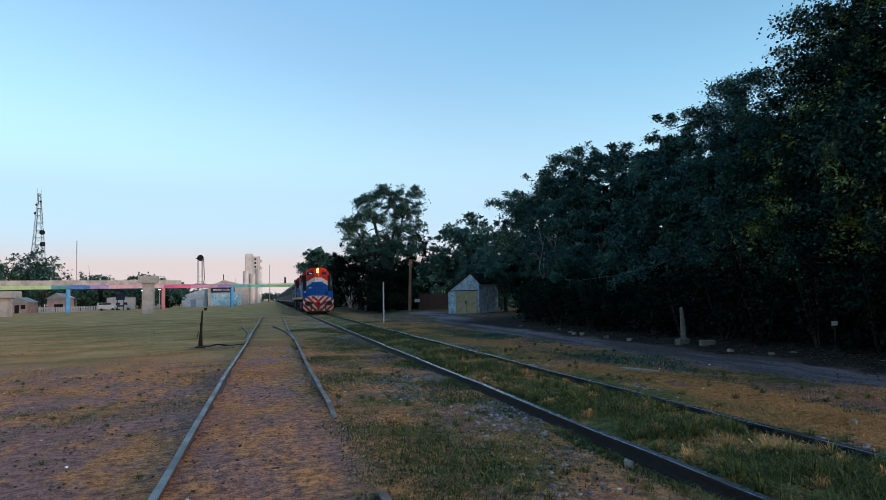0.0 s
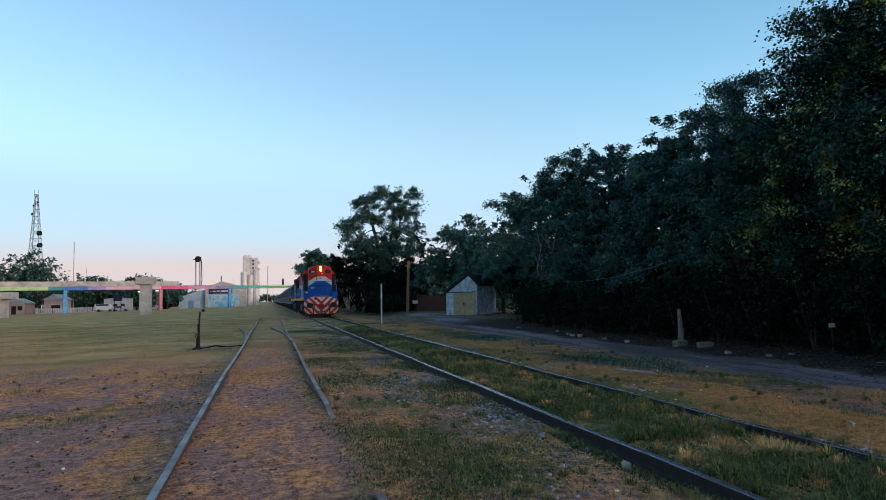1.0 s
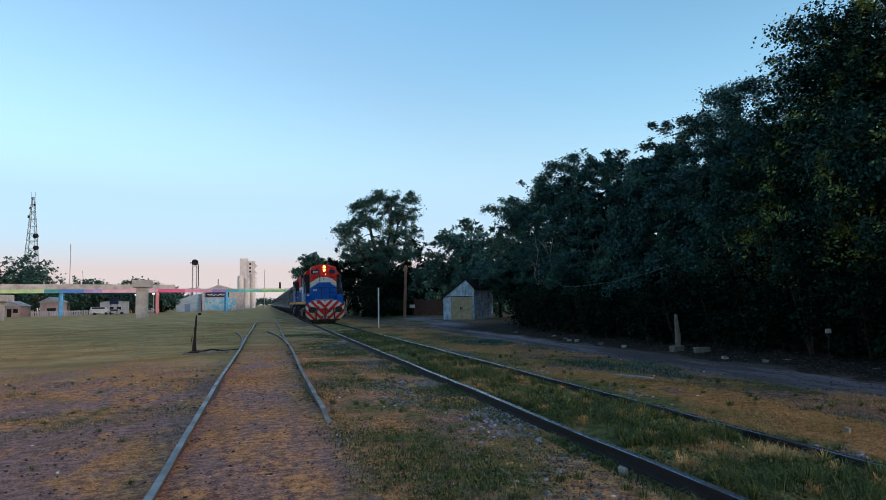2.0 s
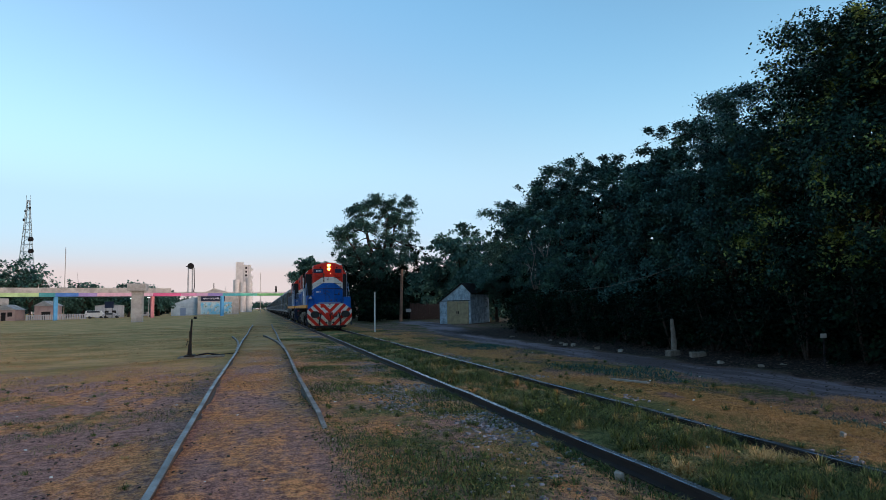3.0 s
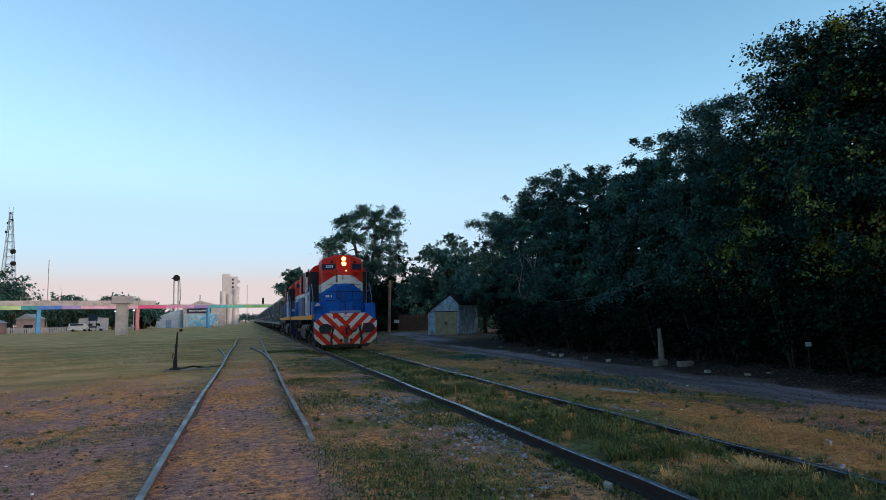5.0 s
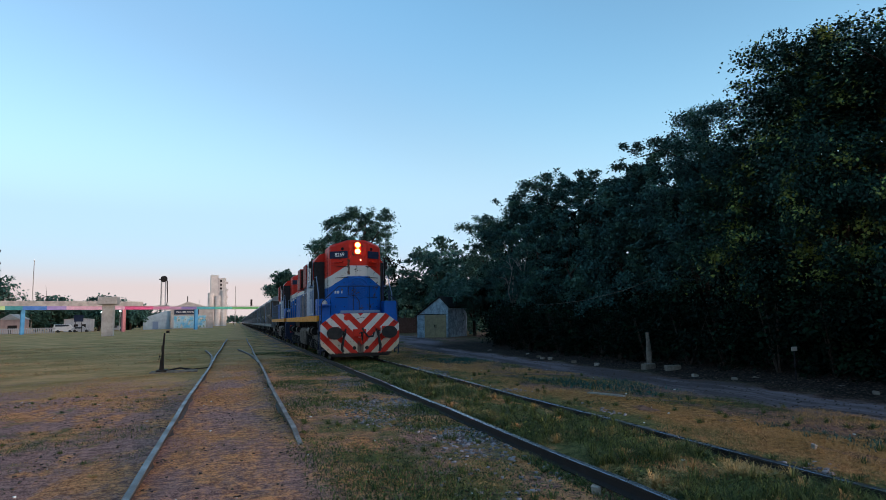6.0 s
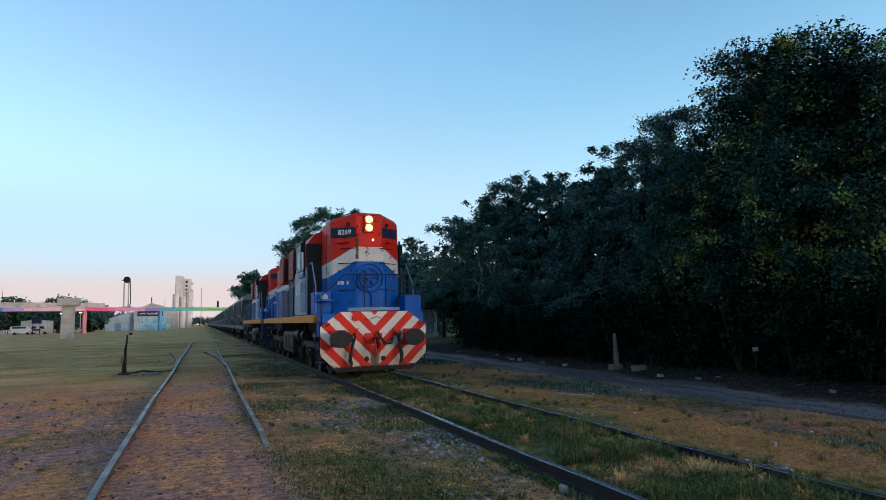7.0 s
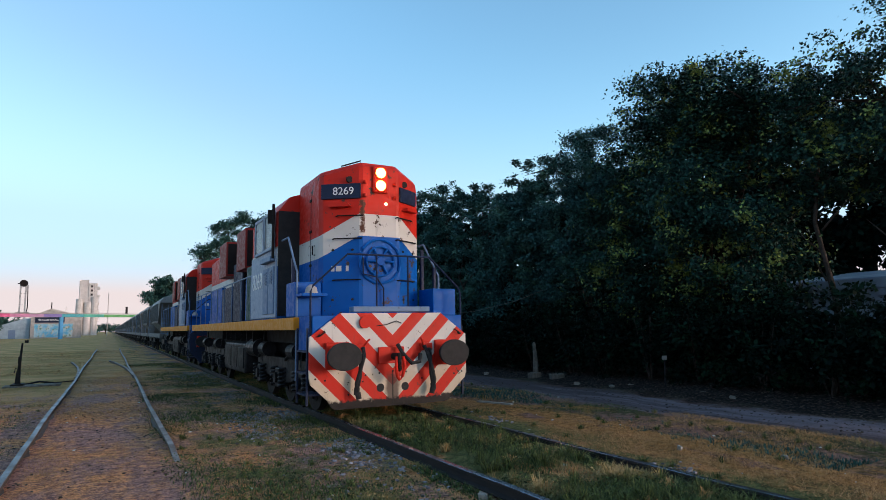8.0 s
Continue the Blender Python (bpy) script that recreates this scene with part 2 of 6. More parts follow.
def ground_material():
    n = Nodes("ground", 0.95)
    n.bsdf.inputs["Specular IOR Level"].default_value = 0.1
    x, y, z = n.xyz()
    flat = n.stretch(1, 0.45, 1)
    big, mid, fine, grit = n.noise(0.25, 5), n.noise(1.1, 6, 0.7, flat), n.noise(8.0, 7, 0.8), n.noise(42.0, 4, 0.75)
    xs = n.m("ADD", x, n.m("MULTIPLY", n.m("SUBTRACT", mid, 0.5), 2.0))
    speck = n.m("ADD", n.m("MULTIPLY", fine, 0.55), n.m("MULTIPLY", grit, 0.45))
    tone = n.ramp(speck, 0.41, 0.59)
    clump = n.ramp(n.m("ADD", n.m("MULTIPLY", mid, 0.65), n.m("MULTIPLY", fine, 0.35)), 0.45, 0.57)
    tuft = n.ramp(n.m("ADD", n.m("MULTIPLY", n.noise(1.7, 5, 0.7, flat), 0.7), n.m("MULTIPLY", fine, 0.3)), 0.55, 0.62)
    dirt = n.mix(tone, (0.17, 0.085, 0.075), (0.6, 0.31, 0.25))
    dry = n.mix(tone, (0.3, 0.1, 0.04), (0.95, 0.42, 0.18))
    green = n.mix(tone, (0.05, 0.06, 0.02), (0.22, 0.2, 0.075))
    stone = n.mix(n.ramp(n.voronoi(20)[0], 0.1, 0.55), (0.4, 0.35, 0.37), (0.13, 0.1, 0.1))
    road = n.mix(n.ramp(n.noise(0.9, 6, 0.7, n.stretch(1, 0.12, 1)), 0.4, 0.6), (0.27, 0.205, 0.225), (0.1, 0.074, 0.078))
    road = n.mix(n.m("MULTIPLY", tone, 0.35), road, (0.1, 0.085, 0.08))
    bend = n.m("SUBTRACT", xs, n.m("MULTIPLY", n.ramp(y, 24, 50), 3.0))
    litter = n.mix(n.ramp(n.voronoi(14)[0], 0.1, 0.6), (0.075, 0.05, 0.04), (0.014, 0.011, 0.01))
    col = n.mix(clump, dirt, dry)
    # trodden earth beside the siding, mown field beyond it
    left = n.ramp(xs, -1.7, -0.9, 1.0, 0.0)
    bare = n.mix(n.ramp(n.m("ADD", n.m("MULTIPLY", mid, 0.7), n.m("MULTIPLY", big, 0.3)), 0.47, 0.55), dirt, dry)
    col = n.mix(left, col, n.mix(n.m("MULTIPLY", tuft, 0.8), bare, green))
    field = n.m("MULTIPLY", n.ramp(n.m("ADD", y, n.m("MULTIPLY", n.m("SUBTRACT", mid, 0.5), 16.0)), 14, 22), n.ramp(xs, 0.5, -1.5))
    beyond = n.m("MULTIPLY", n.ramp(n.m("ADD", y, n.m("MULTIPLY", n.m("SUBTRACT", mid, 0.5), 14.0)), 19, 27), n.ramp(xs, 3.4, 2.6))
    field = n.m("MAXIMUM", field, n.m("MULTIPLY", beyond, 0.8))
    mown = n.mix(n.ramp(n.noise(0.45, 7, 0.75, n.stretch(0.6, 0.8, 1)), 0.38, 0.62), (0.29, 0.19, 0.06), (0.68, 0.37, 0.16))
    col = n.mix(field, col, n.mix(n.m("MULTIPLY", tone, 0.4), mown, (0.3, 0.22, 0.085)))
    # weeds and old ballast between the tracks
    mixed = n.m("MULTIPLY", n.m("MULTIPLY", n.ramp(xs, 0.7, 1.3), n.ramp(xs, 3.6, 3.0)), n.ramp(n.m("SUBTRACT", y, n.m("MULTIPLY", n.m("SUBTRACT", xs, 1.5), 1.6)), 2.8, 4.6))
    col = n.mix(n.m("MULTIPLY", mixed, n.ramp(n.noise(0.6, 4), 0.46, 0.6)), col, green)
    ballast = n.m("MULTIPLY", n.m("MULTIPLY", n.ramp(xs, 1.6, 2.2), n.ramp(xs, 4.2, 3.5)), n.ramp(y, 6.0, 8.5))
    col = n.mix(n.m("MULTIPLY", ballast, n.ramp(n.noise(0.9, 5), 0.5, 0.58)), col, stone)
    lush = n.m("MULTIPLY", n.ramp(x, 3.3, 3.6), n.ramp(xs, 7.0, 6.0))
    col = n.mix(lush, col, n.mix(n.ramp(mid, 0.5, 0.65), green, dry))
    verge = n.m("MULTIPLY", n.ramp(xs, 5.6, 6.6), n.ramp(x, 90, 60))
    straw = n.mix(tone, (0.13, 0.06, 0.022), (0.6, 0.29, 0.095))
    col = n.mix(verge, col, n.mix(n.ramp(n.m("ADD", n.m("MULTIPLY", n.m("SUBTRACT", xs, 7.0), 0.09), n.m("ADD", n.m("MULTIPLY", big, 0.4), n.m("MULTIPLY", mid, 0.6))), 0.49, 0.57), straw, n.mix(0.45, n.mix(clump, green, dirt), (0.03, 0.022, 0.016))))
    col = n.mix(n.m("MULTIPLY", n.ramp(bend, 8.5, 9.1), n.ramp(bend, 10.9, 10.4)), col, road)
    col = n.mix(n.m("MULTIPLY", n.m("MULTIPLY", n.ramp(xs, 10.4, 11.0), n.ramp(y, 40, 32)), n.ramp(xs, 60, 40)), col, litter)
    # ground under the far wood, its colour darkened for the shade of the trees
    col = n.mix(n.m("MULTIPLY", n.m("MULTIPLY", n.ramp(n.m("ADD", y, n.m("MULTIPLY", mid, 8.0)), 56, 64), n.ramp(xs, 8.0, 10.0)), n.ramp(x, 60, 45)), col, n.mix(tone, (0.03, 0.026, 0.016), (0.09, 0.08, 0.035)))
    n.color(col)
    n.bump(n.m("ADD", speck, n.m("MULTIPLY", mid, 0.5)), 1.0, 0.07)
    return n.mat


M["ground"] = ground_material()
stone = Nodes("ballast_stone_mixed", 0.9)
stone.color(stone.mix(stone.random(island=True), (0.08, 0.07, 0.08), (0.36, 0.32, 0.35)))
M["pebble"] = stone.mat
debris = Nodes("dead_leaf", 0.9)
debris.color(debris.mix(debris.random(island=True), (0.015, 0.011, 0.01), (0.1, 0.065, 0.045)))
M["debris"] = debris.mat
M["dead_wood"] = plain("bleached_dead_wood", (0.3, 0.28, 0.27), (0.17, 0.15, 0.14), 6, 0.9)
M["flower"] = plain("white_petal", (0.75, 0.75, 0.72), (0.6, 0.6, 0.58), 6, 0.7)


# ------------------------------------------------------------------ mesh tools
def part(name, bm, material, parent=None, label="", smooth=False, kind=""):
    me = bpy.data.meshes.new(name)
    bm.normal_update()
    bm.to_mesh(me)
    bm.free()
    if smooth:
        me.polygons.foreach_set("use_smooth", [True] * len(me.polygons))
    me.materials.append(material)
    ob = new(name, me)
    ob.parent = parent
    if label:
        ob["label"] = label
    if kind:
        ob["kind"] = kind
    return ob


def thing(name, label, category, at=(0, 0, 0), rz=0.0, group="", kind=""):
    ob = new(name)
    ob.empty_display_size = 0.2
    ob.matrix_basis = pose(*at, 0, 0, rz)
    return tagged(ob, label, category, group, kind)


def box(bm, x0, x1, y0, y1, z0, z1, bevel=0.0):
    vs = [bm.verts.new(p) for p in ((x0, y0, z0), (x1, y0, z0), (x1, y1, z0), (x0, y1, z0), (x0, y0, z1), (x1, y0, z1), (x1, y1, z1), (x0, y1, z1))]
    fs = [bm.faces.new([vs[i] for i in q]) for q in ((3, 2, 1, 0), (4, 5, 6, 7), (0, 1, 5, 4), (1, 2, 6, 5), (2, 3, 7, 6), (3, 0, 4, 7))]
    if bevel:
        bmesh.ops.bevel(bm, geom=list({e for f in fs for e in f.edges}), offset=bevel, segments=2, affect="EDGES", profile=0.5)
    return bm


def prism(bm, outline, axis, a, b, bevel=0.0):
    """A flat outline pushed along an axis from a to b. outline: (u, v) in the two other axes, in order x, y, z."""
    def place(u, v, w):
        return {"x": (w, u, v), "y": (u, w, v), "z": (u, v, w)}[axis]
    lo = [bm.verts.new(place(u, v, a)) for u, v in outline]
    hi = [bm.verts.new(place(u, v, b)) for u, v in outline]
    k = len(outline)
    fs = [bm.faces.new(lo), bm.faces.new(hi[::-1])] + [bm.faces.new((lo[i], hi[i], hi[(i + 1) % k], lo[(i + 1) % k])) for i in range(k)]
    bmesh.ops.recalc_face_normals(bm, faces=fs)
    if bevel:
        bmesh.ops.bevel(bm, geom=list({e for f in fs for e in f.edges}), offset=bevel, segments=2, affect="EDGES", profile=0.5)
    return bm


def tube(bm, points, radius, seg=8, taper=None):
    """A round bar along a line of points. taper: radii, one a point."""
    pts = [Vector(p) for p in points]
    rings = []
    for i, p in enumerate(pts):
        d = (pts[min(i + 1, len(pts) - 1)] - pts[max(i - 1, 0)]).normalized()
        side = d.cross(Vector((0, 0, 1)) if abs(d.z) < 0.9 else Vector((1, 0, 0))).normalized()
        up = side.cross(d)
        r = taper[i] if taper else radius
        rings.append([bm.verts.new(p + r * (math.cos(a) * side + math.sin(a) * up)) for a in (2 * math.pi * k / seg for k in range(seg))])
    for a, b in zip(rings, rings[1:]):
        for k in range(seg):
            bm.faces.new((a[k], a[(k + 1) % seg], b[(k + 1) % seg], b[k]))
    bm.faces.new(rings[0][::-1])
    bm.faces.new(rings[-1])
    return bm


def quads(name, points, material, per=4, parent=None, kind="", label=""):
    """One mesh out of many loose faces: points has the shape (faces, per, 3)."""
    n = len(points)
    me = bpy.data.meshes.new(name)
    me.vertices.add(n * per)
    me.vertices.foreach_set("co", np.ascontiguousarray(points, dtype=np.float32).ravel())
    me.loops.add(n * per)
    me.loops.foreach_set("vertex_index", np.arange(n * per, dtype=np.int32))
    me.polygons.add(n)
    me.polygons.foreach_set("loop_start", np.arange(0, n * per, per, dtype=np.int32))
    me.polygons.foreach_set("loop_total", np.full(n, per, dtype=np.int32))
    me.update(calc_edges=True)
    me.materials.append(material)
    ob = new(name, me)
    ob.parent = parent
    if kind:
        ob["kind"] = kind
    if label:
        ob["label"] = label
    return ob


RNG = np.random.default_rng(7)
LATTICE = np.random.default_rng(3).random((256, 256))


def value_noise(x, y, scale):
    """Smooth noise of 0 to 1 on the plane, for arrays."""
    x, y = np.asarray(x) * scale, np.asarray(y) * scale
    i, j = np.floor(x).astype(int), np.floor(y).astype(int)
    u, v = x - i, y - j
    u, v = u * u * (3 - 2 * u), v * v * (3 - 2 * v)
    g = lambda a, b: LATTICE[a % 256, b % 256]
    return (g(i, j) * (1 - u) + g(i + 1, j) * u) * (1 - v) + (g(i, j + 1) * (1 - u) + g(i + 1, j + 1) * u) * v


# ------------------------------------------------------------------ ground
RAIL_Z = 0.10
SIDING, MAIN = (-0.92, 0.79), (3.37, 5.15)
MID = 4.3  # the train's middle line


def ground_height(x, y):
    near = np.clip((19 - y) / 5, 0, 1) * np.clip((x + 9) / 2, 0, 1)
    h = 0.05 * (value_noise(x, y, 0.35) - 0.5) * np.clip((26 - y) / 12, 0, 1) + near * (0.03 * (value_noise(x, y, 1.7) - 0.5) + 0.02 * (value_noise(x, y, 5.0) - 0.5))
    near_track = np.exp(-((x - MID) / 1.9) ** 4)
    road = np.exp(-((x - 9.9) / 0.9) ** 4)
    h = h * (1 - 0.6 * near_track) - 0.035 * near_track + 0.07 * np.exp(-((x - 4.3) / 0.78) ** 6) - 0.04 * road
    bank = np.clip((x - 11.0) / 2.0, 0, 1) * 0.15
    return np.where(np.hypot(x, y) < 70, h + bank, bank)


def build_ground():
    def spread(lo, hi, step, far):
        core = list(np.arange(lo, hi, step))
        d, a, b = step, lo, hi
        lows, highs = [], []
        while a > -far:
            d *= 1.25
            a -= d
            lows.append(a)
        d = step
        while b < far:
            highs.append(b)
            d *= 1.08
            b += d
        return np.array(lows[::-1] + core + highs + [far])
    xs, ys = spread(-7, 12.5, 0.11, 3000), spread(2.5, 15, 0.11, 4000)
    gx, gy = np.meshgrid(xs, ys)
    verts = np.stack([gx, gy, ground_height(gx, gy)], -1).reshape(-1, 3)
    nx, ny = len(xs), len(ys)
    base = (np.arange(ny - 1)[:, None] * nx + np.arange(nx - 1)[None]).ravel()
    faces = np.stack([base, base + 1, base + nx + 1, base + nx], 1)
    me = bpy.data.meshes.new("ground")
    me.vertices.add(len(verts))
    me.vertices.foreach_set("co", verts.astype(np.float32).ravel())
    me.loops.add(faces.size)
    me.loops.foreach_set("vertex_index", faces.astype(np.int32).ravel())
    me.polygons.add(len(faces))
    me.polygons.foreach_set("loop_start", np.arange(0, faces.size, 4, dtype=np.int32))
    me.polygons.foreach_set("loop_total", np.full(len(faces), 4, dtype=np.int32))
    me.update(calc_edges=True)
    me.polygons.foreach_set("use_smooth", [True] * len(faces))
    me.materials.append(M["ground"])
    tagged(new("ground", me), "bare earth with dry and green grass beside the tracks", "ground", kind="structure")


build_ground()


def rail_points(xf, y0, y1, step):
    return [(xf(y), y) for y in np.arange(y0, y1 + 0.001, step)]


def rail(name, pts, label, parent, side="railside", top="railtop", sink=0.0):
    """A rail with foot, web and head, swept along points on the ground."""
    prof = ((-0.065, -0.13), (0.065, -0.13), (0.065, -0.118), (0.012, -0.1), (0.012, -0.042), (0.036, -0.03), (0.036, -0.006), (0.028, 0.0), (-0.028, 0.0), (-0.036, -0.006), (-0.036, -0.03), (-0.012, -0.042), (-0.012, -0.1), (-0.065, -0.118))
    bm = bmesh.new()
    rings = []
    for i, (x, y) in enumerate(pts):
        a, b = pts[max(i - 1, 0)], pts[min(i + 1, len(pts) - 1)]
        d = Vector((b[0] - a[0], b[1] - a[1])).normalized()
        z = RAIL_Z + 0.006 * math.sin(y * 1.1 + x) + 0.004 * math.sin(y * 2.7) - sink * min(max((9.2 - y) / 1.8, 0), 1) * min(max((y - 4.8) / 0.5, 0), 1)
        rings.append([bm.verts.new((x + u * d.y, y - u * d.x, z + v)) for u, v in prof])
    k = len(prof)
    for a, b in zip(rings, rings[1:]):
        for i in range(k):
            f = bm.faces.new((a[i], a[(i + 1) % k], b[(i + 1) % k], b[i]))
            f.material_index = 1 if i in (6, 7, 8) else 0
    bm.faces.new(rings[0]), bm.faces.new(rings[-1][::-1])
    bmesh.ops.recalc_face_normals(bm, faces=bm.faces)
    ob = part(name, bm, M[side], parent, label)
    ob.data.materials.append(M[top])
    return ob


def build_tracks():
    main = thing("main_track", "main line of two dark rails sunk in weeds", "railway track", kind="structure")
    for x in MAIN:
        rail("rail", rail_points(lambda y: x, -6, 700, 1.0), "", main, "mainside", "maintop")
    siding = thing("siding_track", "pale worn rails of a disused siding in dry grass", "railway track", kind="structure")
    for x in SIDING:
        rail("rail", rail_points(lambda y: x + 0.02 * math.sin(y * 0.35), -6, 62, 0.4), "", siding, "railside", "oldtop" if x > 0 else "railtop", 0.16 if x > 0 else 0.0)
    branch = thing("turnout", "curved rails that leave the siding at a set of points", "railway points", kind="structure")
    for x in SIDING:
        rail("switch_rail", rail_points(lambda y: x - 0.02 - (y - 24.0) ** 2 / 230.0, 24.0, 37.0, 0.5), "", branch, "railside", "oldtop")


build_tracks()


# ------------------------------------------------------------------ train
def wheelset(parent, y, r=0.5):
    w = new("wheelset")
    w.parent = parent
    w.location = (0, y, RAIL_Z + r)
    for s in (-1, 1):
        bm = bmesh.new()
        tube(bm, [(s * 0.80, 0, 0), (s * 0.93, 0, 0)], r, 24)
        tube(bm, [(s * 0.93, 0, 0), (s * 0.97, 0, 0)], r * 0.35, 12)
        for k in range(6):
            a = k * math.pi / 3
            box(bm, min(s * 0.925, s * 0.945), max(s * 0.925, s * 0.945), r * 0.6 * math.cos(a) - 0.04, r * 0.6 * math.cos(a) + 0.04, r * 0.6 * math.sin(a) - 0.04, r * 0.6 * math.sin(a) + 0.04)
        part("wheel", bm, M["iron"], w)
    bm = tube(bmesh.new(), [(-0.8, 0, 0), (0.8, 0, 0)], 0.08, 10)
    part("axle", bm, M["iron"], w)
    return w


def bogie(parent, y, spacing, axles, r):
    """A truck frame with coil springs and axle boxes; the wheelsets are returned to be turned."""
    half = spacing * (axles - 1) / 2
    for s in (-1, 1):
        x0, x1 = sorted((s * 1.02, s * 1.14))
        bm = bmesh.new()
        prism(bm, [(y - half - 0.55, 0.78), (y - half - 0.4, 1.0), (y + half + 0.4, 1.0), (y + half + 0.55, 0.78), (y + half + 0.3, 0.72), (y + 0.3, 0.5), (y - 0.3, 0.5), (y - half - 0.3, 0.72)], "x", x0, x1)
        part("truck_frame", bm, M["gear"], parent)
    for s in (-1, 1):
        for k in range(axles):
            ya = y - half + k * spacing
            bm = box(bmesh.new(), min(s * 1.0, s * 1.22), max(s * 1.0, s * 1.22), ya - 0.17, ya + 0.17, RAIL_Z + r - 0.2, RAIL_Z + r + 0.2, 0.03)
            tube(bm, [(s * 1.2, ya, RAIL_Z + r), (s * 1.27, ya, RAIL_Z + r)], 0.11, 12)
            part("axle_box", bm, M["gear"], parent)
            if spacing > 1.5 and k < axles:
                for dy in (-0.34, 0.34):
                    bm = bmesh.new()
                    turns = [(s * 1.17 + 0.09 * math.cos(a), ya + dy + 0.09 * math.sin(a), 0.42 + 0.4 * a / (10 * math.pi)) for a in np.arange(0, 10 * math.pi, 0.7)]
                    tube(bm, turns, 0.022, 5)
                    part("coil_spring", bm, M["gear"], parent)
    return [wheelset(parent, y - half + k * spacing, r) for k in range(axles)]


WHEELS = []  # (wheelset, y, radius)


def letters(text, size, at, rot, material, parent, name="lettering", thick=0.004):
    cu = bpy.data.curves.new(name, "FONT")
    cu.body, cu.size, cu.extrude, cu.align_x, cu.align_y = text, size, thick, "CENTER", "CENTER"
    tmp = new(name, cu)
    bpy.context.view_layer.update()
    me = bpy.data.meshes.new_from_object(tmp.evaluated_get(bpy.context.evaluated_depsgraph_get()))
    bpy.data.objects.remove(tmp)
    me.materials.clear()
    me.materials.append(material)
    ob = new(name, me)
    ob.parent = parent
    ob.matrix_basis = pose(*at, *rot)
    return ob


def glow(name, color, strength):
    m = bpy.data.materials.new(name)
    m.use_nodes = True
    b = m.node_tree.nodes["Principled BSDF"]
    b.inputs["Base Color"].default_value = (*color, 1)
    b.inputs["Emission Color"].default_value = (*color, 1)
    b.inputs["Emission Strength"].default_value = strength
    return m


M["headlight"] = glow("headlight_glow", (1.0, 0.34, 0.035), 9.0)
M["pilot_lamp"] = glow("pilot_lamp_glow", (1.0, 0.6, 0.3), 1.5)


def build_locomotive(lead):
    L = thing("diesel_locomotive", "red, white and blue diesel locomotive, chipped paint, headlights lit" if lead else "second red, white and blue diesel locomotive coupled behind", "locomotive", (MID, 60, 0), group="train")
    # pilot plate with chevrons
    half = [(0.0, 0.27), (1.0, 0.27), (1.08, 0.30), (1.15, 0.42), (1.3, 0.56), (1.43, 0.68), (1.46, 0.8), (1.46, 1.45), (0.94, 1.84), (0.0, 1.84)]
    outline = half + [(-u, v) for u, v in half[::-1][1:-1]]
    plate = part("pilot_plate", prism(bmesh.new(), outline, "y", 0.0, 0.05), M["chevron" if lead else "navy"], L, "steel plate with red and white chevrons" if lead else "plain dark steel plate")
    for s in (-1, 1):
        bm = box(bmesh.new(), s * 1.0 - 0.2, s * 1.0 + 0.2, -0.06, 0.0, 0.92, 1.36, 0.012)
        part("buffer_base", bm, M["red"], plate)
        bm = tube(bmesh.new(), [(s * 1.0, -0.06, 1.14), (s * 1.0, -0.3, 1.14)], 0.13, 16)
        oval = [(s * 1.0 + 0.29 * math.cos(a), 1.14 + 0.225 * math.sin(a)) for a in np.linspace(0, 2 * math.pi, 29)[:-1]]
        prism(bm, oval, "y", -0.42, -0.36, 0.012)
        tube(bm, [(s * 1.0, -0.26, 1.14), (s * 1.0, -0.36, 1.14)], 0.2, 20, [0.14, 0.2])
        part("buffer", bm, M["black"], plate, "round black buffer")
        hose = [(s * 0.66, 0.0, 1.2), (s * 0.66, -0.12, 1.2), (s * 0.64, -0.17, 1.05), (s * 0.66, -0.16, 0.78), (s * 0.7, -0.14, 0.6)]
        bm = tube(bmesh.new(), hose, 0.035, 8)
        tube(bm, [(s * 0.7, -0.14, 0.62), (s * 0.71, -0.14, 0.5)], 0.05, 8)
        part("brake_hose", bm, M["black"], plate)
        x = s * 0.57
        bm = tube(bmesh.new(), [(x, 0.0, 1.24), (x, -0.1, 1.25), (x + s * 0.02, -0.18, 1.12), (x + s * 0.09, -0.19, 0.9), (x + s * 0.15, -0.17, 0.68), (x + s * 0.12, -0.15, 0.52)], 0.034, 8)
        tube(bm, [(x + s * 0.12, -0.15, 0.54), (x + s * 0.1, -0.15, 0.44)], 0.048, 8)
        part("brake_hose", bm, M["black"], plate)
        bm = box(bmesh.new(), min(s * 0.52, s * 0.74), max(s * 0.52, s * 0.74), -0.07, 0.0, 1.18, 1.31, 0.012)
        tube(bm, [(s * 0.56, -0.07, 1.27), (s * 0.5, -0.13, 1.38), (s * 0.47, -0.15, 1.4)], 0.016, 6)
        part("brake_cock", bm, M["red"], plate)
        part("grab_iron", tube(bmesh.new(), [(s * 1.22, 0.0, 1.54), (s * 1.22, -0.06, 1.53), (s * 1.32, -0.06, 1.46), (s * 1.32, 0.0, 1.46)], 0.012, 6), M["iron"], plate)
        bm = tube(bmesh.new(), [(s * 0.23, -0.004, 0.58), (s * 0.23, 0.06, 0.58)], 0.07, 18)
        part("lifting_hole", bm, M["black"], plate)
    part("plate_seam", box(bmesh.new(), -0.008, 0.008, -0.004, 0.01, 0.28, 0.86), M["black"], plate)
    part("bent_rod", tube(bmesh.new(), [(-0.3, -0.02, 1.62), (-0.12, -0.03, 1.64), (0.06, -0.03, 1.7), (0.16, -0.02, 1.66)], 0.008, 5), M["iron"], plate)
    bm = box(bmesh.new(), -0.28, 0.2, -0.05, 0.0, 0.98, 1.26, 0.01)
    part("coupler_plate", bm, M["red"], plate)
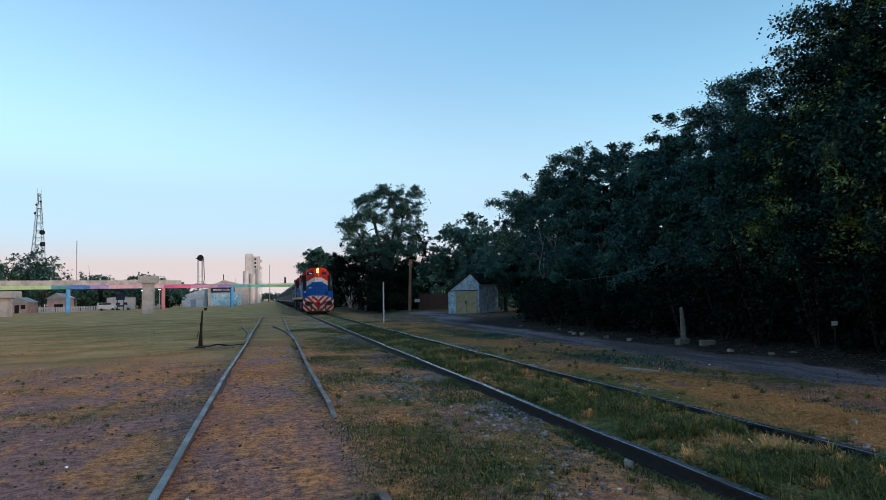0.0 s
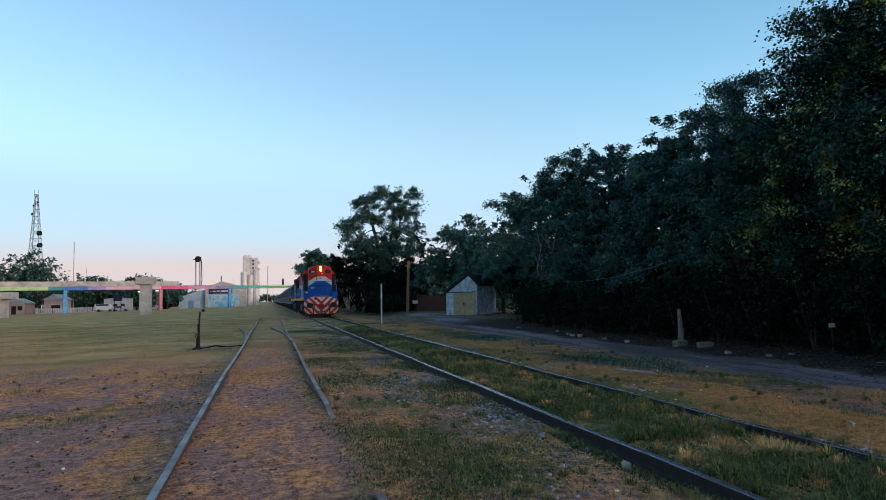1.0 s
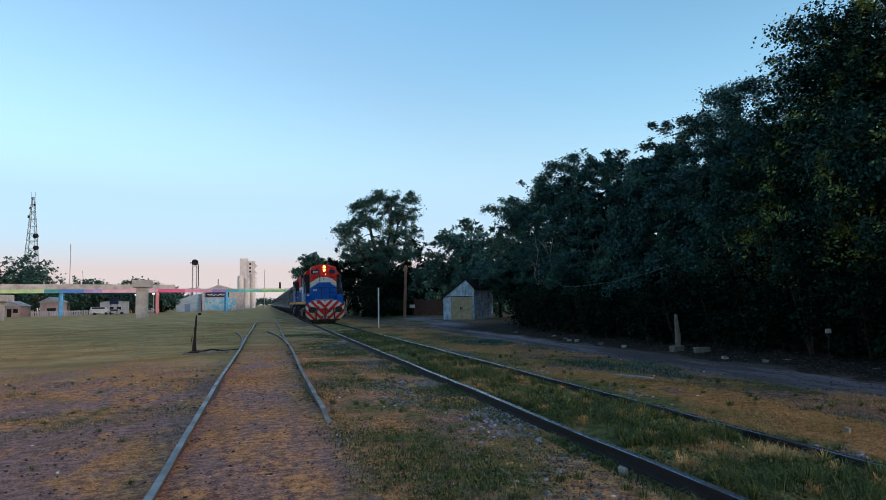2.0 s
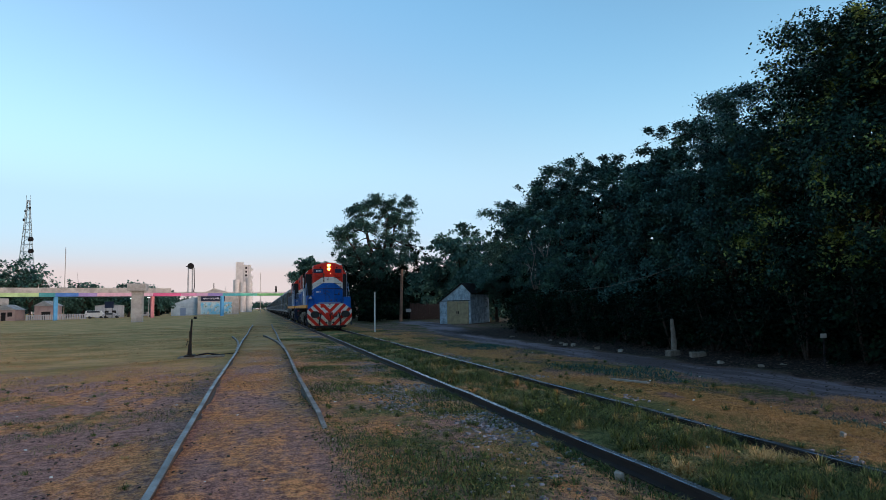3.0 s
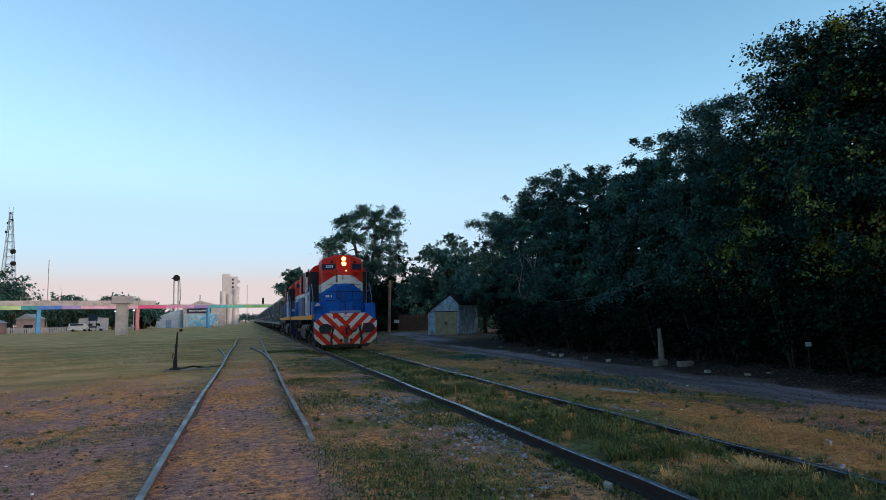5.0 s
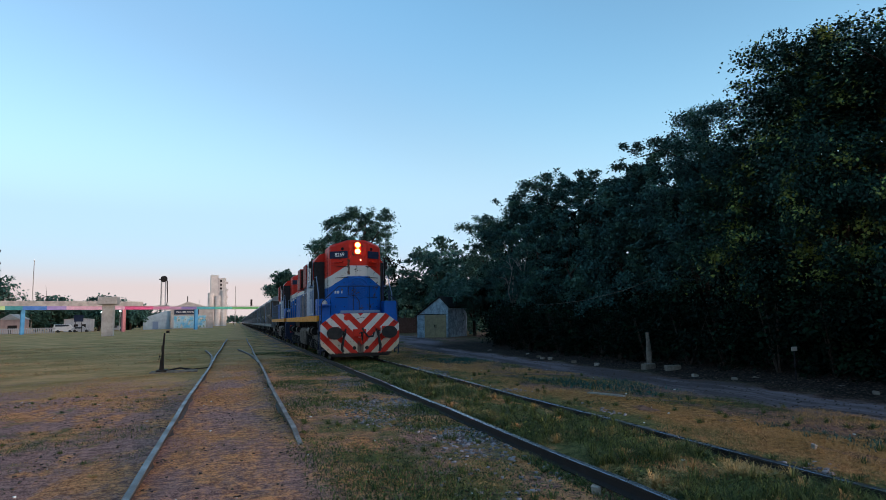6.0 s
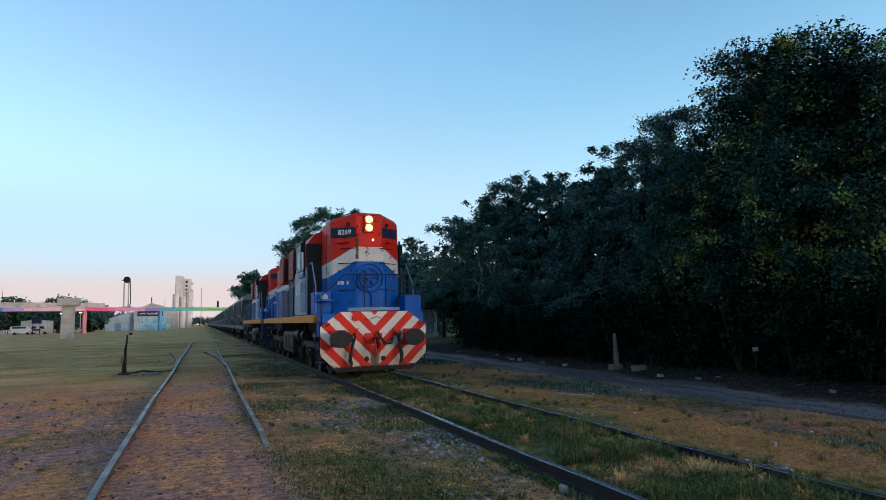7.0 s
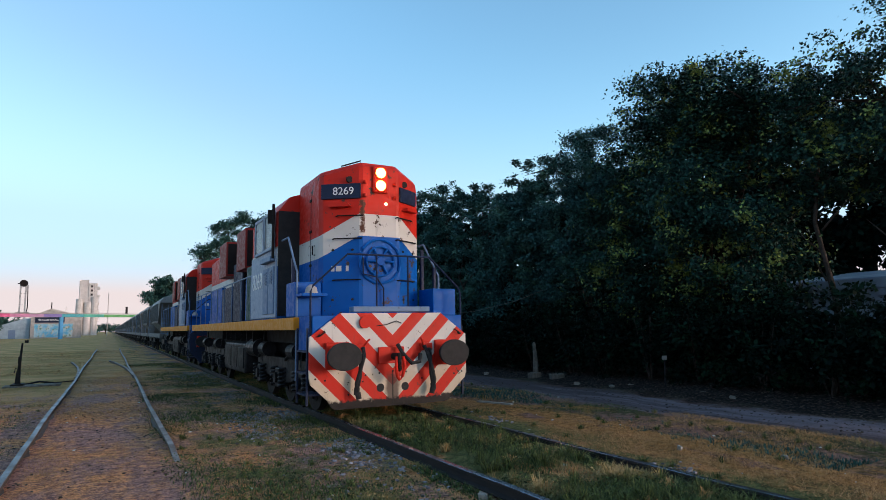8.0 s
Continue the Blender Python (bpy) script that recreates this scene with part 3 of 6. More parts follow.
    bm = tube(bmesh.new(), [(0, -0.04, 1.1), (0, -0.3, 1.1)], 0.06, 10)
    tube(bm, [(-0.02, -0.3, 1.16), (-0.02, -0.34, 1.02), (0.0, -0.3, 0.9), (0.02, -0.24, 0.88)], 0.035, 8)
    part("draw_hook", bm, M["iron"], plate)
    for s in (-1, 1):
        bm = tube(bmesh.new(), [(s * 0.06, -0.3, 1.1), (s * 0.08, -0.33, 0.95), (s * 0.05, -0.3, 0.78), (0, -0.29, 0.72)], 0.028, 8)
        part("screw_link", bm, M["red"], plate, "red screw coupling")
    bm = tube(bmesh.new(), [(0.05, -0.1, 1.3), (0.1, -0.2, 1.15), (0.25, -0.24, 0.98), (0.42, -0.2, 1.0), (0.48, -0.1, 1.12)], 0.035, 8)
    part("brake_hose", bm, M["black"], plate)
    bm = tube(bmesh.new(), [(-0.52, -0.06, 1.68), (-0.52, 0.0, 1.68)], 0.1, 18)
    part("warning_disc", bm, M["red"], plate)
    # deck and frame
    bm = box(bmesh.new(), -1.4, 1.4, 0.05, 0.9, 1.2, 1.8, 0.01)
    part("front_platform", bm, M["blue"], L)
    bm = box(bmesh.new(), -0.72, 0.72, -0.02, 0.2, 1.86, 1.95, 0.01)
    part("step_plate", bm, M["greyblue"], L)
    bm = box(bmesh.new(), -0.95, 0.95, 0.8, 15.9, 1.3, 1.75)
    part("underframe", bm, M["iron"], L)
    # dark block added to fill the shadowed space between the wheels
    part("underframe_fill", box(bmesh.new(), -0.7, 0.7, 0.6, 15.6, 0.62, 1.3, 0.02), M["iron"], L)
    for s in (-1, 1):
        bm = box(bmesh.new(), min(s * 1.3, s * 1.5), max(s * 1.3, s * 1.5), 0.85, 15.9, 1.57, 1.79, 0.008)
        part("sill", bm, M["yellow"], L, "yellow side sill")
        y0, top = (0.95, 2.42) if s < 0 else (0.35, 2.3)
        bm = box(bmesh.new(), min(s * 0.98, s * 1.46), max(s * 0.98, s * 1.46), y0, y0 + 0.6, 1.8, top, 0.015)
        part("side_box", bm, M["blue"], L)
        # steps beside the plate
        bm = bmesh.new()
        box(bm, min(s * 1.44, s * 1.47), max(s * 1.44, s * 1.47), 0.12, 0.16, 0.35, 1.6)
        box(bm, min(s * 1.44, s * 1.47), max(s * 1.44, s * 1.47), 0.72, 0.76, 0.35, 1.6)
        for z in (0.5, 0.85, 1.2):
            box(bm, min(s * 1.2, s * 1.47), max(s * 1.2, s * 1.47), 0.14, 0.74, z, z + 0.03)
        part("step_ladder", bm, M["navy"], L)
    # short hood
    front = [(-1.0, 2.4), (-1.0, 1.06), (-0.95, 0.95), (-0.4, 0.57), (-0.33, 0.55), (0.33, 0.55), (0.4, 0.57), (0.95, 0.95), (1.0, 1.06), (1.0, 2.4)]
    bm = bmesh.new()
    levels = ((1.8, 1.0, 0), (4.36, 1.0, 0), (4.55, 0.985, 0.02), (4.64, 0.95, 0.1))
    rings = [[bm.verts.new((u * k, v + off, z - (0.16 * max(abs(u) - 0.36, 0) / 0.64 if z > 4.15 else 0))) for u, v in front] for z, k, off in levels]
    for a, b in zip(rings, rings[1:]):
        for i in range(len(front) - 1):
            bm.faces.new((a[i], b[i], b[i + 1], a[i + 1]))
        bm.faces.new((a[-1], b[-1], b[0], a[0]))
    bm.faces.new(rings[-1])
    bmesh.ops.recalc_face_normals(bm, faces=bm.faces)
    hood = part("short_hood", bm, M["nose"], L, "full-height nose in red, white and blue")
    # number boards on the slanted faces
    slant = lambda x: 0.57 + (abs(x) - 0.4) * 0.69 if abs(x) > 0.4 else 0.55
    for s in (-1, 1):
        ang = math.degrees(math.atan(0.69)) * s
        hw = 0.37 if s < 0 else 0.29
        b = part("number_board", box(bmesh.new(), -hw, hw, -0.03, 0.02, -0.14, 0.14, 0.008), M["navy"], hood, "dark number board")
        bx = 0.68 if s < 0 else 0.64
        b.matrix_basis = pose(s * bx, slant(bx) - 0.01, 4.08, 0, 0, ang)
        part("visor", prism(bmesh.new(), [(-0.2, -0.3), (0.2, -0.3), (0.17, -0.25), (-0.17, -0.25)], "y", -0.12, 0.0), M["red"], b)
        if lead and s < 0:
            letters("8269", 0.2, (0.05, -0.034, -0.005), (90, 0, 0), M["digit"], b, "number")
        part("marker_lamp", tube(bmesh.new(), [(s * 0.55, slant(0.55) - 0.03, 4.3), (s * 0.55, slant(0.55) + 0.02, 4.3)], 0.06, 14), M["iron"], hood)
        for z in (4.25, 4.0):
            part("hinge", tube(bmesh.new(), [(s * 0.3, 0.52, z - 0.03), (s * 0.3, 0.52, z + 0.03)], 0.03, 8), M["red"], hood)
    part("headlight_case", box(bmesh.new(), -0.15, 0.15, 0.5, 0.56, 4.06, 4.58, 0.03), M["red"], hood)
    for z in (4.2, 4.44):
        part("headlight", tube(bmesh.new(), [(0, 0.425, z), (0, 0.435, z), (0, 0.46, z), (0, 0.505, z)], 0.1, 24, [0.03, 0.06, 0.088, 0.1]), M["headlight"] if lead else M["glass"], hood, "lit round headlight" if lead else "")
        part("lamp_ring", tube(bmesh.new(), [(0.108 * math.cos(a), 0.495, z + 0.108 * math.sin(a)) for a in np.linspace(0, 2 * math.pi, 25)], 0.012, 6), M["red"], hood)
    part("small_lamp", tube(bmesh.new(), [(0.12, 0.53, 3.87), (0.12, 0.56, 3.87)], 0.03, 10), M["pilot_lamp"] if lead else M["glass"], hood)
    part("roof_grab", tube(bmesh.new(), [(-0.62, 0.9, 4.45), (-0.62, 0.9, 4.6), (-0.3, 0.75, 4.7), (-0.3, 0.75, 4.58)], 0.015, 6), M["iron"], hood)
    for s in (-1, 1):
        part("door_seam", box(bmesh.new(), s * 1.002 - 0.004, s * 1.002 + 0.004, 1.55, 1.57, 2.2, 4.1), M["black"], hood)
        part("side_grab", tube(bmesh.new(), [(s * 1.0, 1.28, 3.12), (s * 1.05, 1.28, 3.12), (s * 1.05, 1.28, 2.95), (s * 1.0, 1.28, 2.95)], 0.012, 6), M["iron"], hood)
    # fan cover on the nose
    bm = bmesh.new()
    ring = [(0.4 * math.cos(a), 0.54, 2.79 + 0.4 * math.sin(a)) for a in np.linspace(0, 2 * math.pi, 33)]
    tube(bm, ring, 0.03, 6)
    ring = [(0.27 * math.cos(a), 0.52, 2.79 + 0.27 * math.sin(a)) for a in np.linspace(0, 2 * math.pi, 25)]
    tube(bm, ring, 0.02, 6)
    for k in range(6):
        a = k * math.pi / 3
        tube(bm, [(0.07 * math.cos(a), 0.52, 2.79 + 0.07 * math.sin(a)), (0.27 * math.cos(a), 0.52, 2.79 + 0.27 * math.sin(a))], 0.022, 6)
    tube(bm, [(0, 0.49, 2.79), (0, 0.56, 2.79)], 0.08, 14)
    part("round_cover", bm, M["blue"], hood, "round blue hatch with spokes")
    # grab irons on the nose
    for z, x0, x1 in ((3.62, -0.75, -0.35), (3.62, 0.32, 0.75), (3.2, -0.8, -0.38), (3.2, 0.32, 0.85), (2.45, -0.8, -0.4), (2.45, 0.35, 0.8)):
        y = slant
        bm = tube(bmesh.new(), [(x0, y(x0), z), (x0, y(x0) - 0.07, z), (x1, y(x1) - 0.07, z), (x1, y(x1), z)], 0.013, 6)
        part("grab_iron", bm, M["iron"], hood)
    # small fittings
    for k, (x0, w) in enumerate(((-0.8, 0.06), (-0.71, 0.1), (-0.58, 0.05))):
        bar = box(bmesh.new(), -w / 2, w / 2, -0.006, 0.002, -0.05, 0.05)
        part("letter_bar", bar, M["white"], hood).matrix_basis = pose(x0, slant(x0) - 0.004, 2.66, 0, 0, -math.degrees(math.atan(0.69)))
    part("bell", tube(bmesh.new(), [(-1.22, 0.75, 2.2), (-1.22, 0.75, 2.31), (-1.22, 0.75, 2.36)], 0.1, 14, [0.12, 0.09, 0.03]), M["concrete"], L)
    part("bell_shelf", box(bmesh.new(), -1.44, -0.99, 0.55, 0.95, 2.15, 2.2, 0.008), M["blue"], L)
    for x, y0, z0, z1 in ((1.08, 1.0, 2.25, 3.1), (1.3, 0.9, 1.8, 2.75), (-1.35, 1.5, 1.8, 2.9)):
        part("stanchion", box(bmesh.new(), x - 0.03, x + 0.03, y0 - 0.03, y0 + 0.03, z0, z1, 0.006), M["navy"], L)
    for s in (-1, 1):
        for z in (2.2, 2.75, 3.4, 4.0):
            part("latch", box(bmesh.new(), s * 1.0 - 0.02, s * 1.0 + 0.02, 1.5, 1.62, z, z + 0.05, 0.006), M["iron"], hood)
        for x in (0.5, 0.8):
            for z in (2.1, 3.0):
                part("bolt", tube(bmesh.new(), [(s * x, slant(x) - 0.015, z), (s * x, slant(x) + 0.02, z)], 0.022, 8), M["iron"], hood)
    for x in np.linspace(-0.5, 0.5, 5):
        part("bolt", tube(bmesh.new(), [(x, -0.012, 0.85 - 0.1 * abs(x)), (x, 0.01, 0.85 - 0.1 * abs(x))], 0.016, 8), M["gear"], plate)
    for s in (-1, 1):
        for x, z in ((0.8, 0.5), (1.2, 0.75), (1.36, 0.78), (1.3, 1.48), (0.55, 0.7)):
            part("bolt", tube(bmesh.new(), [(s * x, -0.012, z), (s * x, 0.01, z)], 0.016, 8), M["gear"], plate)
    part("conduit", tube(bmesh.new(), [(-0.35, 0.5, 2.85), (-0.35, 0.48, 2.55), (-0.1, 0.48, 2.5), (0.05, 0.5, 2.3), (0.05, 0.5, 1.95)], 0.014, 6), M["navy"], hood)
    # front handrail
    bm = tube(bmesh.new(), [(-1.42, 0.1, 1.3), (-1.42, 0.1, 2.2), (-1.38, 0.1, 2.3), (-0.78, 0.1, 2.85), (0.78, 0.1, 2.85), (1.38, 0.1, 2.3), (1.42, 0.1, 2.2), (1.42, 0.1, 1.3)], 0.018, 8)
    for x in (-0.25, 0.35):
        tube(bm, [(x, 0.1, 2.85), (x, 0.1, 1.9)], 0.016, 6)
    part("handrail", bm, M["navy"], L)
    # cab
    bm = bmesh.new()
    prism(bm, [(-1.42, 1.8), (-1.42, 3.95), (-1.2, 4.25), (-0.6, 4.45), (0.6, 4.45), (1.2, 4.25), (1.42, 3.95), (1.42, 1.8)], "y", 2.4, 4.9)
    cab = part("cab", bm, M["side"], L)
    for s in (-1, 1):
        x0, x1 = sorted((s * 1.41, s * 1.45))
        bm = box(bmesh.new(), x0, x1, 2.45, 4.85, 1.82, 3.2, 0.008)
        part("cab_panel", bm, M["cabwhite"], cab, "faded white lower cab side")
        for y0, y1 in ((2.6, 3.35), (3.5, 4.3)):
            bm = box(bmesh.new(), s * 1.46 - 0.02, s * 1.46 + 0.02, y0, y1, 3.25, 3.95, 0.008)
            win = part("window", bm, M["glass"], cab)
            bm = bmesh.new()
            for a, b, c, d in ((y0 - 0.04, y0 + 0.02, 3.2, 4.0), (y1 - 0.02, y1 + 0.04, 3.2, 4.0), (y0, y1, 3.2, 3.26), (y0, y1, 3.94, 4.0)):
                box(bm, s * 1.47 - 0.025, s * 1.47 + 0.025, a, b, c, d)
            part("window_frame", bm, M["cabwhite"], win)
        # open doorway drawn as a flat black panel, its inner shade in the colour
        bm = box(bmesh.new(), s * 1.2 - 0.22, s * 1.2 + 0.22, 2.37, 2.42, 1.85, 3.95, 0.0)
        part("cab_door", bm, M["black"], cab, "black panel standing for the dark open doorway")
        if lead:
            letters("8269", 0.5, (s * 1.455, 4.15, 2.62), (90, 0, 90 * s), M["digit"], cab, "number")
        for y0 in (2.55, 3.05):
            d = part("louvre_door", box(bmesh.new(), s * 1.46 - 0.012, s * 1.46 + 0.012, y0, y0 + 0.45, 1.9, 2.85, 0.006), M["greyblue"], cab)
            for k in range(5):
                part("slat", box(bmesh.new(), s * 1.48 - 0.012, s * 1.48 + 0.012, y0 + 0.1, y0 + 0.35, 2.5 + k * 0.06, 2.53 + k * 0.06), M["greyblue"], d)
        part("arm_rest", box(bmesh.new(), s * 1.5 - 0.06, s * 1.5 + 0.06, 2.5, 3.4, 2.95, 3.05, 0.01), M["greyblue"], cab)
        part("mirror", box(bmesh.new(), s * 1.54 - 0.07, s * 1.54 + 0.07, 2.5, 2.54, 3.7, 3.98, 0.01), M["iron"], cab)
        part("corner_post", tube(bmesh.new(), [(s * 1.5, 2.5, 3.0), (s * 1.5, 2.5, 4.1)], 0.03, 6), M["iron"], cab)
    # long hood and radiators
    bm = bmesh.new()
    prism(bm, [(-0.92, 1.8), (-0.92, 4.1), (-0.6, 4.4), (0.6, 4.4), (0.92, 4.1), (0.92, 1.8)], "y", 4.9, 15.2)
    hood2 = part("long_hood", bm, M["side"], L)
    for s in (-1, 1):
        for y0, y1, z0, z1, out, mat in ((5.05, 6.2, 1.82, 3.15, 1.3, "green"), (6.3, 7.5, 3.15, 4.2, 1.34, "shaded_red"), (6.35, 7.4, 1.82, 2.95, 1.1, "blue"), (7.8, 9.2, 1.82, 3.5, 1.12, "navy"), (9.5, 10.8, 3.2, 4.25, 1.3, "shaded_red"), (9.6, 11.4, 1.82, 2.9, 1.1, "navy"), (11.8, 14.4, 1.82, 3.0, 1.05, "blue")):
            x0, x1 = sorted((s * 0.9, s * out))
            unit = part("equipment_box", box(bmesh.new(), x0, x1, y0, y1, z0, z1, 0.015), M[mat], hood2)
            face = box(bmesh.new(), x0 + 0.05, x1 - 0.05, y0 - 0.012, y0 + 0.01, z0 + 0.06, z1 - 0.06)
            part("end_grille", face, M["iron"] if mat != "green" else M["navy"], unit, "dark grille at its end")
            xo = s * (out + 0.004)
            for k in range(3):
                yk = y0 + (y1 - y0) * (k + 1) / 4
                part("rib", box(bmesh.new(), min(xo, xo - s * 0.01), max(xo, xo + s * 0.012), yk - 0.015, yk + 0.015, z0 + 0.08, z1 - 0.08), M[mat], unit)
        bm = tube(bmesh.new(), [(s * 1.4, 5.0, 2.85), (s * 1.4, 15.6, 2.85)], 0.018, 6)
        for k in range(9):
            tube(bm, [(s * 1.4, 5.1 + k * 1.3, 1.78), (s * 1.4, 5.1 + k * 1.3, 2.85)], 0.016, 6)
        part("side_handrail", bm, M["greyblue"], L)
        bm = tube(bmesh.new(), [(s * 1.42, 0.95, 0.7), (s * 1.42, 0.95, 2.6), (s * 1.42, 1.1, 2.75), (s * 1.42, 1.6, 3.3), (s * 1.42, 2.05, 3.3)], 0.02, 8)
        part("boarding_rail", bm, M["greyblue"], L)
    bm = box(bmesh.new(), -1.3, 1.3, 6.2, 9.2, 0.5, 1.25, 0.05)
    part("fuel_tank", bm, M["gear"], L)
    for s in (-1, 1):
        for y0, y1 in ((6.3, 7.1), (7.2, 8.0), (8.1, 9.1)):
            part("tank_cover", box(bmesh.new(), min(s * 1.29, s * 1.33), max(s * 1.29, s * 1.33), y0, y1, 0.62, 1.14, 0.012), M["gear"], L)
        for y in (1.9, 4.4, 11.3, 13.9):
            part("brake_cylinder", tube(bmesh.new(), [(s * 1.16, y - 0.24, 1.16), (s * 1.16, y + 0.24, 1.16)], 0.16, 14), M["gear"], L)
            part("brake_rod", tube(bmesh.new(), [(s * 1.18, y + 0.2, 1.16), (s * 1.18, y + 0.75, 0.98)], 0.03, 6), M["gear"], L)
        for y in (1.6, 4.9, 11.0, 14.3):
            part("sand_pipe", tube(bmesh.new(), [(s * 1.1, y, 1.55), (s * 1.14, y + 0.05, 0.9), (s * 0.95, y - 0.12, 0.3)], 0.025, 6), M["gear"], L)
        for k in range(7):
            part("frame_gusset", box(bmesh.new(), min(s * 0.95, s * 1.28), max(s * 0.95, s * 1.28), 5.4 + k * 0.75, 5.43 + k * 0.75, 1.3, 1.56), M["gear"], L)
    for s in (-1, 1):
        bm = tube(bmesh.new(), [(s * 1.1, 5.2, 1.15), (s * 1.1, 6.1, 1.15)], 0.22, 16)
        part("air_tank", bm, M["gear"], L)
    for yc in (3.2, 12.6):
        for w in bogie(L, yc, 1.75, 3, 0.5):
            WHEELS.append((w, w.location.y, 0.5))
    return L


def build_hopper():
    H = thing("hopper_wagon", "dark grey grain hopper wagon with sloped ends", "hopper wagon", (MID, 100, 0), group="train")
    bm = bmesh.new()
    levels = ((1.25, 0.6, 4.6, 9.0), (2.15, 1.42, 3.4, 10.2), (3.45, 1.46, 1.3, 12.3), (3.8, 1.25, 1.4, 12.2), (4.0, 0.7, 1.6, 12.0))
    rings = [[bm.verts.new(p) for p in ((-w, a, z), (w, a, z), (w, b, z), (-w, b, z))] for z, w, a, b in levels]
    for lo, hi in zip(rings, rings[1:]):
        for i in range(4):
            bm.faces.new((lo[i], lo[(i + 1) % 4], hi[(i + 1) % 4], hi[i]))
    bm.faces.new(rings[0][::-1]), bm.faces.new(rings[-1])
    part("hopper_body", bm, M["hopper"], H)
    for s in (-1, 1):
        for k in range(9):
            y = 3.5 + k * 0.82
            bm = box(bmesh.new(), min(s * 1.4, s * 1.52), max(s * 1.4, s * 1.52), y - 0.05, y + 0.05, 2.3, 3.45)
            part("rib", bm, M["hopper"], H)
        bm = box(bmesh.new(), min(s * 1.3, s * 1.48), max(s * 1.3, s * 1.48), 0.2, 13.4, 1.15, 1.4, 0.01)
        part("sill", bm, M["hopper"], H)
        for y in (0.5, 2.2, 11.4, 13.1):
            bm = box(bmesh.new(), s * 1.25 - 0.06, s * 1.25 + 0.06, y - 0.06, y + 0.06, 1.3, 2.4 if 1 < y < 13 else 2.2)
            part("end_post", bm, M["hopper"], H)
    for y in (3.6, 6.8, 10.0):
        part("discharge_gate", prism(bmesh.new(), [(-0.55, 1.25), (0.55, 1.25), (0.25, 0.55), (-0.25, 0.55)], "y", y - 0.5, y + 0.5), M["hopper"], H)
        part("roof_hatch", box(bmesh.new(), -0.35, 0.35, y - 0.6, y + 0.6, 4.2, 4.28, 0.02), M["hopper"], H)
    for s, y in ((-1, 0.25), (1, 13.35)):
        bm = bmesh.new()
        for dx in (-0.2, 0.2):
            tube(bm, [(s * 1.2 + dx, y, 1.2), (s * 1.2 + dx, y, 3.3)], 0.02, 5)
        for k in range(6):
            tube(bm, [(s * 1.2 - 0.2, y, 1.4 + 0.33 * k), (s * 1.2 + 0.2, y, 1.4 + 0.33 * k)], 0.015, 5)
        part("ladder", bm, M["greyblue"], H)
    for s in (-1, 1):
        part("stripe", box(bmesh.new(), min(s * 1.461, s * 1.472), max(s * 1.461, s * 1.472), 5.4, 8.2, 2.9, 3.15), M["concrete"], H)
    bm = box(bmesh.new(), -0.4, 0.4, 1.6, 12.0, 4.1, 4.2, 0.02)
    part("roof_walk", bm, M["iron"], H)
    bm = box(bmesh.new(), -0.25, 0.25, -0.3, 13.9, 0.95, 1.3)
    part("centre_sill", bm, M["iron"], H)
    wheels = []
    for yc in (2.0, 11.6):
        wheels += bogie(H, yc, 1.4, 2, 0.45)
    return H, wheels


LEAD = build_locomotive(True)
SECOND = build_locomotive(False)
WAGON, WAGON_WHEELS = build_hopper()
TRAIN = [(LEAD, 0.0), (SECOND, 16.9), (WAGON, 33.6)]
for k in range(1, 28):
    TRAIN.append((copy_thing(WAGON, pose(MID, 100 + 14.4 * k, 0)), 33.6 + 14.4 * k))


# ------------------------------------------------------------------ plants
def leaves(centres, size, rng, middle=None):
    """Folded diamond leaves that lie rather flat and turn outwards, as quads."""
    n = len(centres)
    up = rng.normal(size=(n, 3)) * 0.75 + np.array([0, 0, 0.75])
    if middle is not None:
        out = centres - middle
        up += 0.55 * out / (np.linalg.norm(out, axis=1)[:, None] + 1e-6)
    up /= np.linalg.norm(up, axis=1)[:, None]
    d = np.cross(up, rng.normal(size=(n, 3)))
    d /= np.linalg.norm(d, axis=1)[:, None]
    s = np.cross(up, d)
    ln = size * rng.uniform(0.55, 1.35, (n, 1))
    a = centres
    return np.stack([a, a + d * ln * 0.5 + s * ln * 0.32, a + d * ln - up * ln * 0.12, a + d * ln * 0.5 - s * ln * 0.32], 1)


def crown_points(lobes, n, rng, clumps=60, sigma=0.28, inner=0.35):
    """Leaf places in clumps on and in a set of lobes (x, y, z, rx, ry, rz)."""
    lobes = np.array(lobes, dtype=float)
    w = (lobes[:, 3] * lobes[:, 4] * lobes[:, 5]) ** 0.75
    pick = rng.choice(len(lobes), size=clumps * len(lobes), p=w / w.sum())
    d = rng.normal(size=(len(pick), 3))
    d /= np.linalg.norm(d, axis=1)[:, None]
    k = len(pick)
    r = np.where(rng.random(k) < inner, rng.uniform(0.2, 0.8, k), rng.uniform(0.78, 1.04, k))
    # some clumps are thin sprays that stand out of the outline
    spray = rng.random(k) < 0.22
    r = np.where(spray, rng.uniform(0.98, 1.16, k), r)
    cent = lobes[pick, :3] + d * lobes[pick, 3:] * r[:, None]
    width = sigma * np.where(spray, rng.uniform(0.25, 0.6, k), rng.uniform(0.4, 1.25, k))
    weight = width ** 1.7 * rng.uniform(0.3, 1.0, k)
    which = rng.choice(k, size=n, p=weight / weight.sum())
    # each clump is a bough that leaves the crown's middle and droops at its tip
    along = rng.normal(size=n)
    spread = rng.normal(size=(n, 3)) * (0.55 * width[which])[:, None] + d[which] * (along * 0.8 * width[which])[:, None]
    spread[:, 2] = 0.6 * spread[:, 2] - 0.25 * width[which] * along ** 2
    return cent[which] + spread


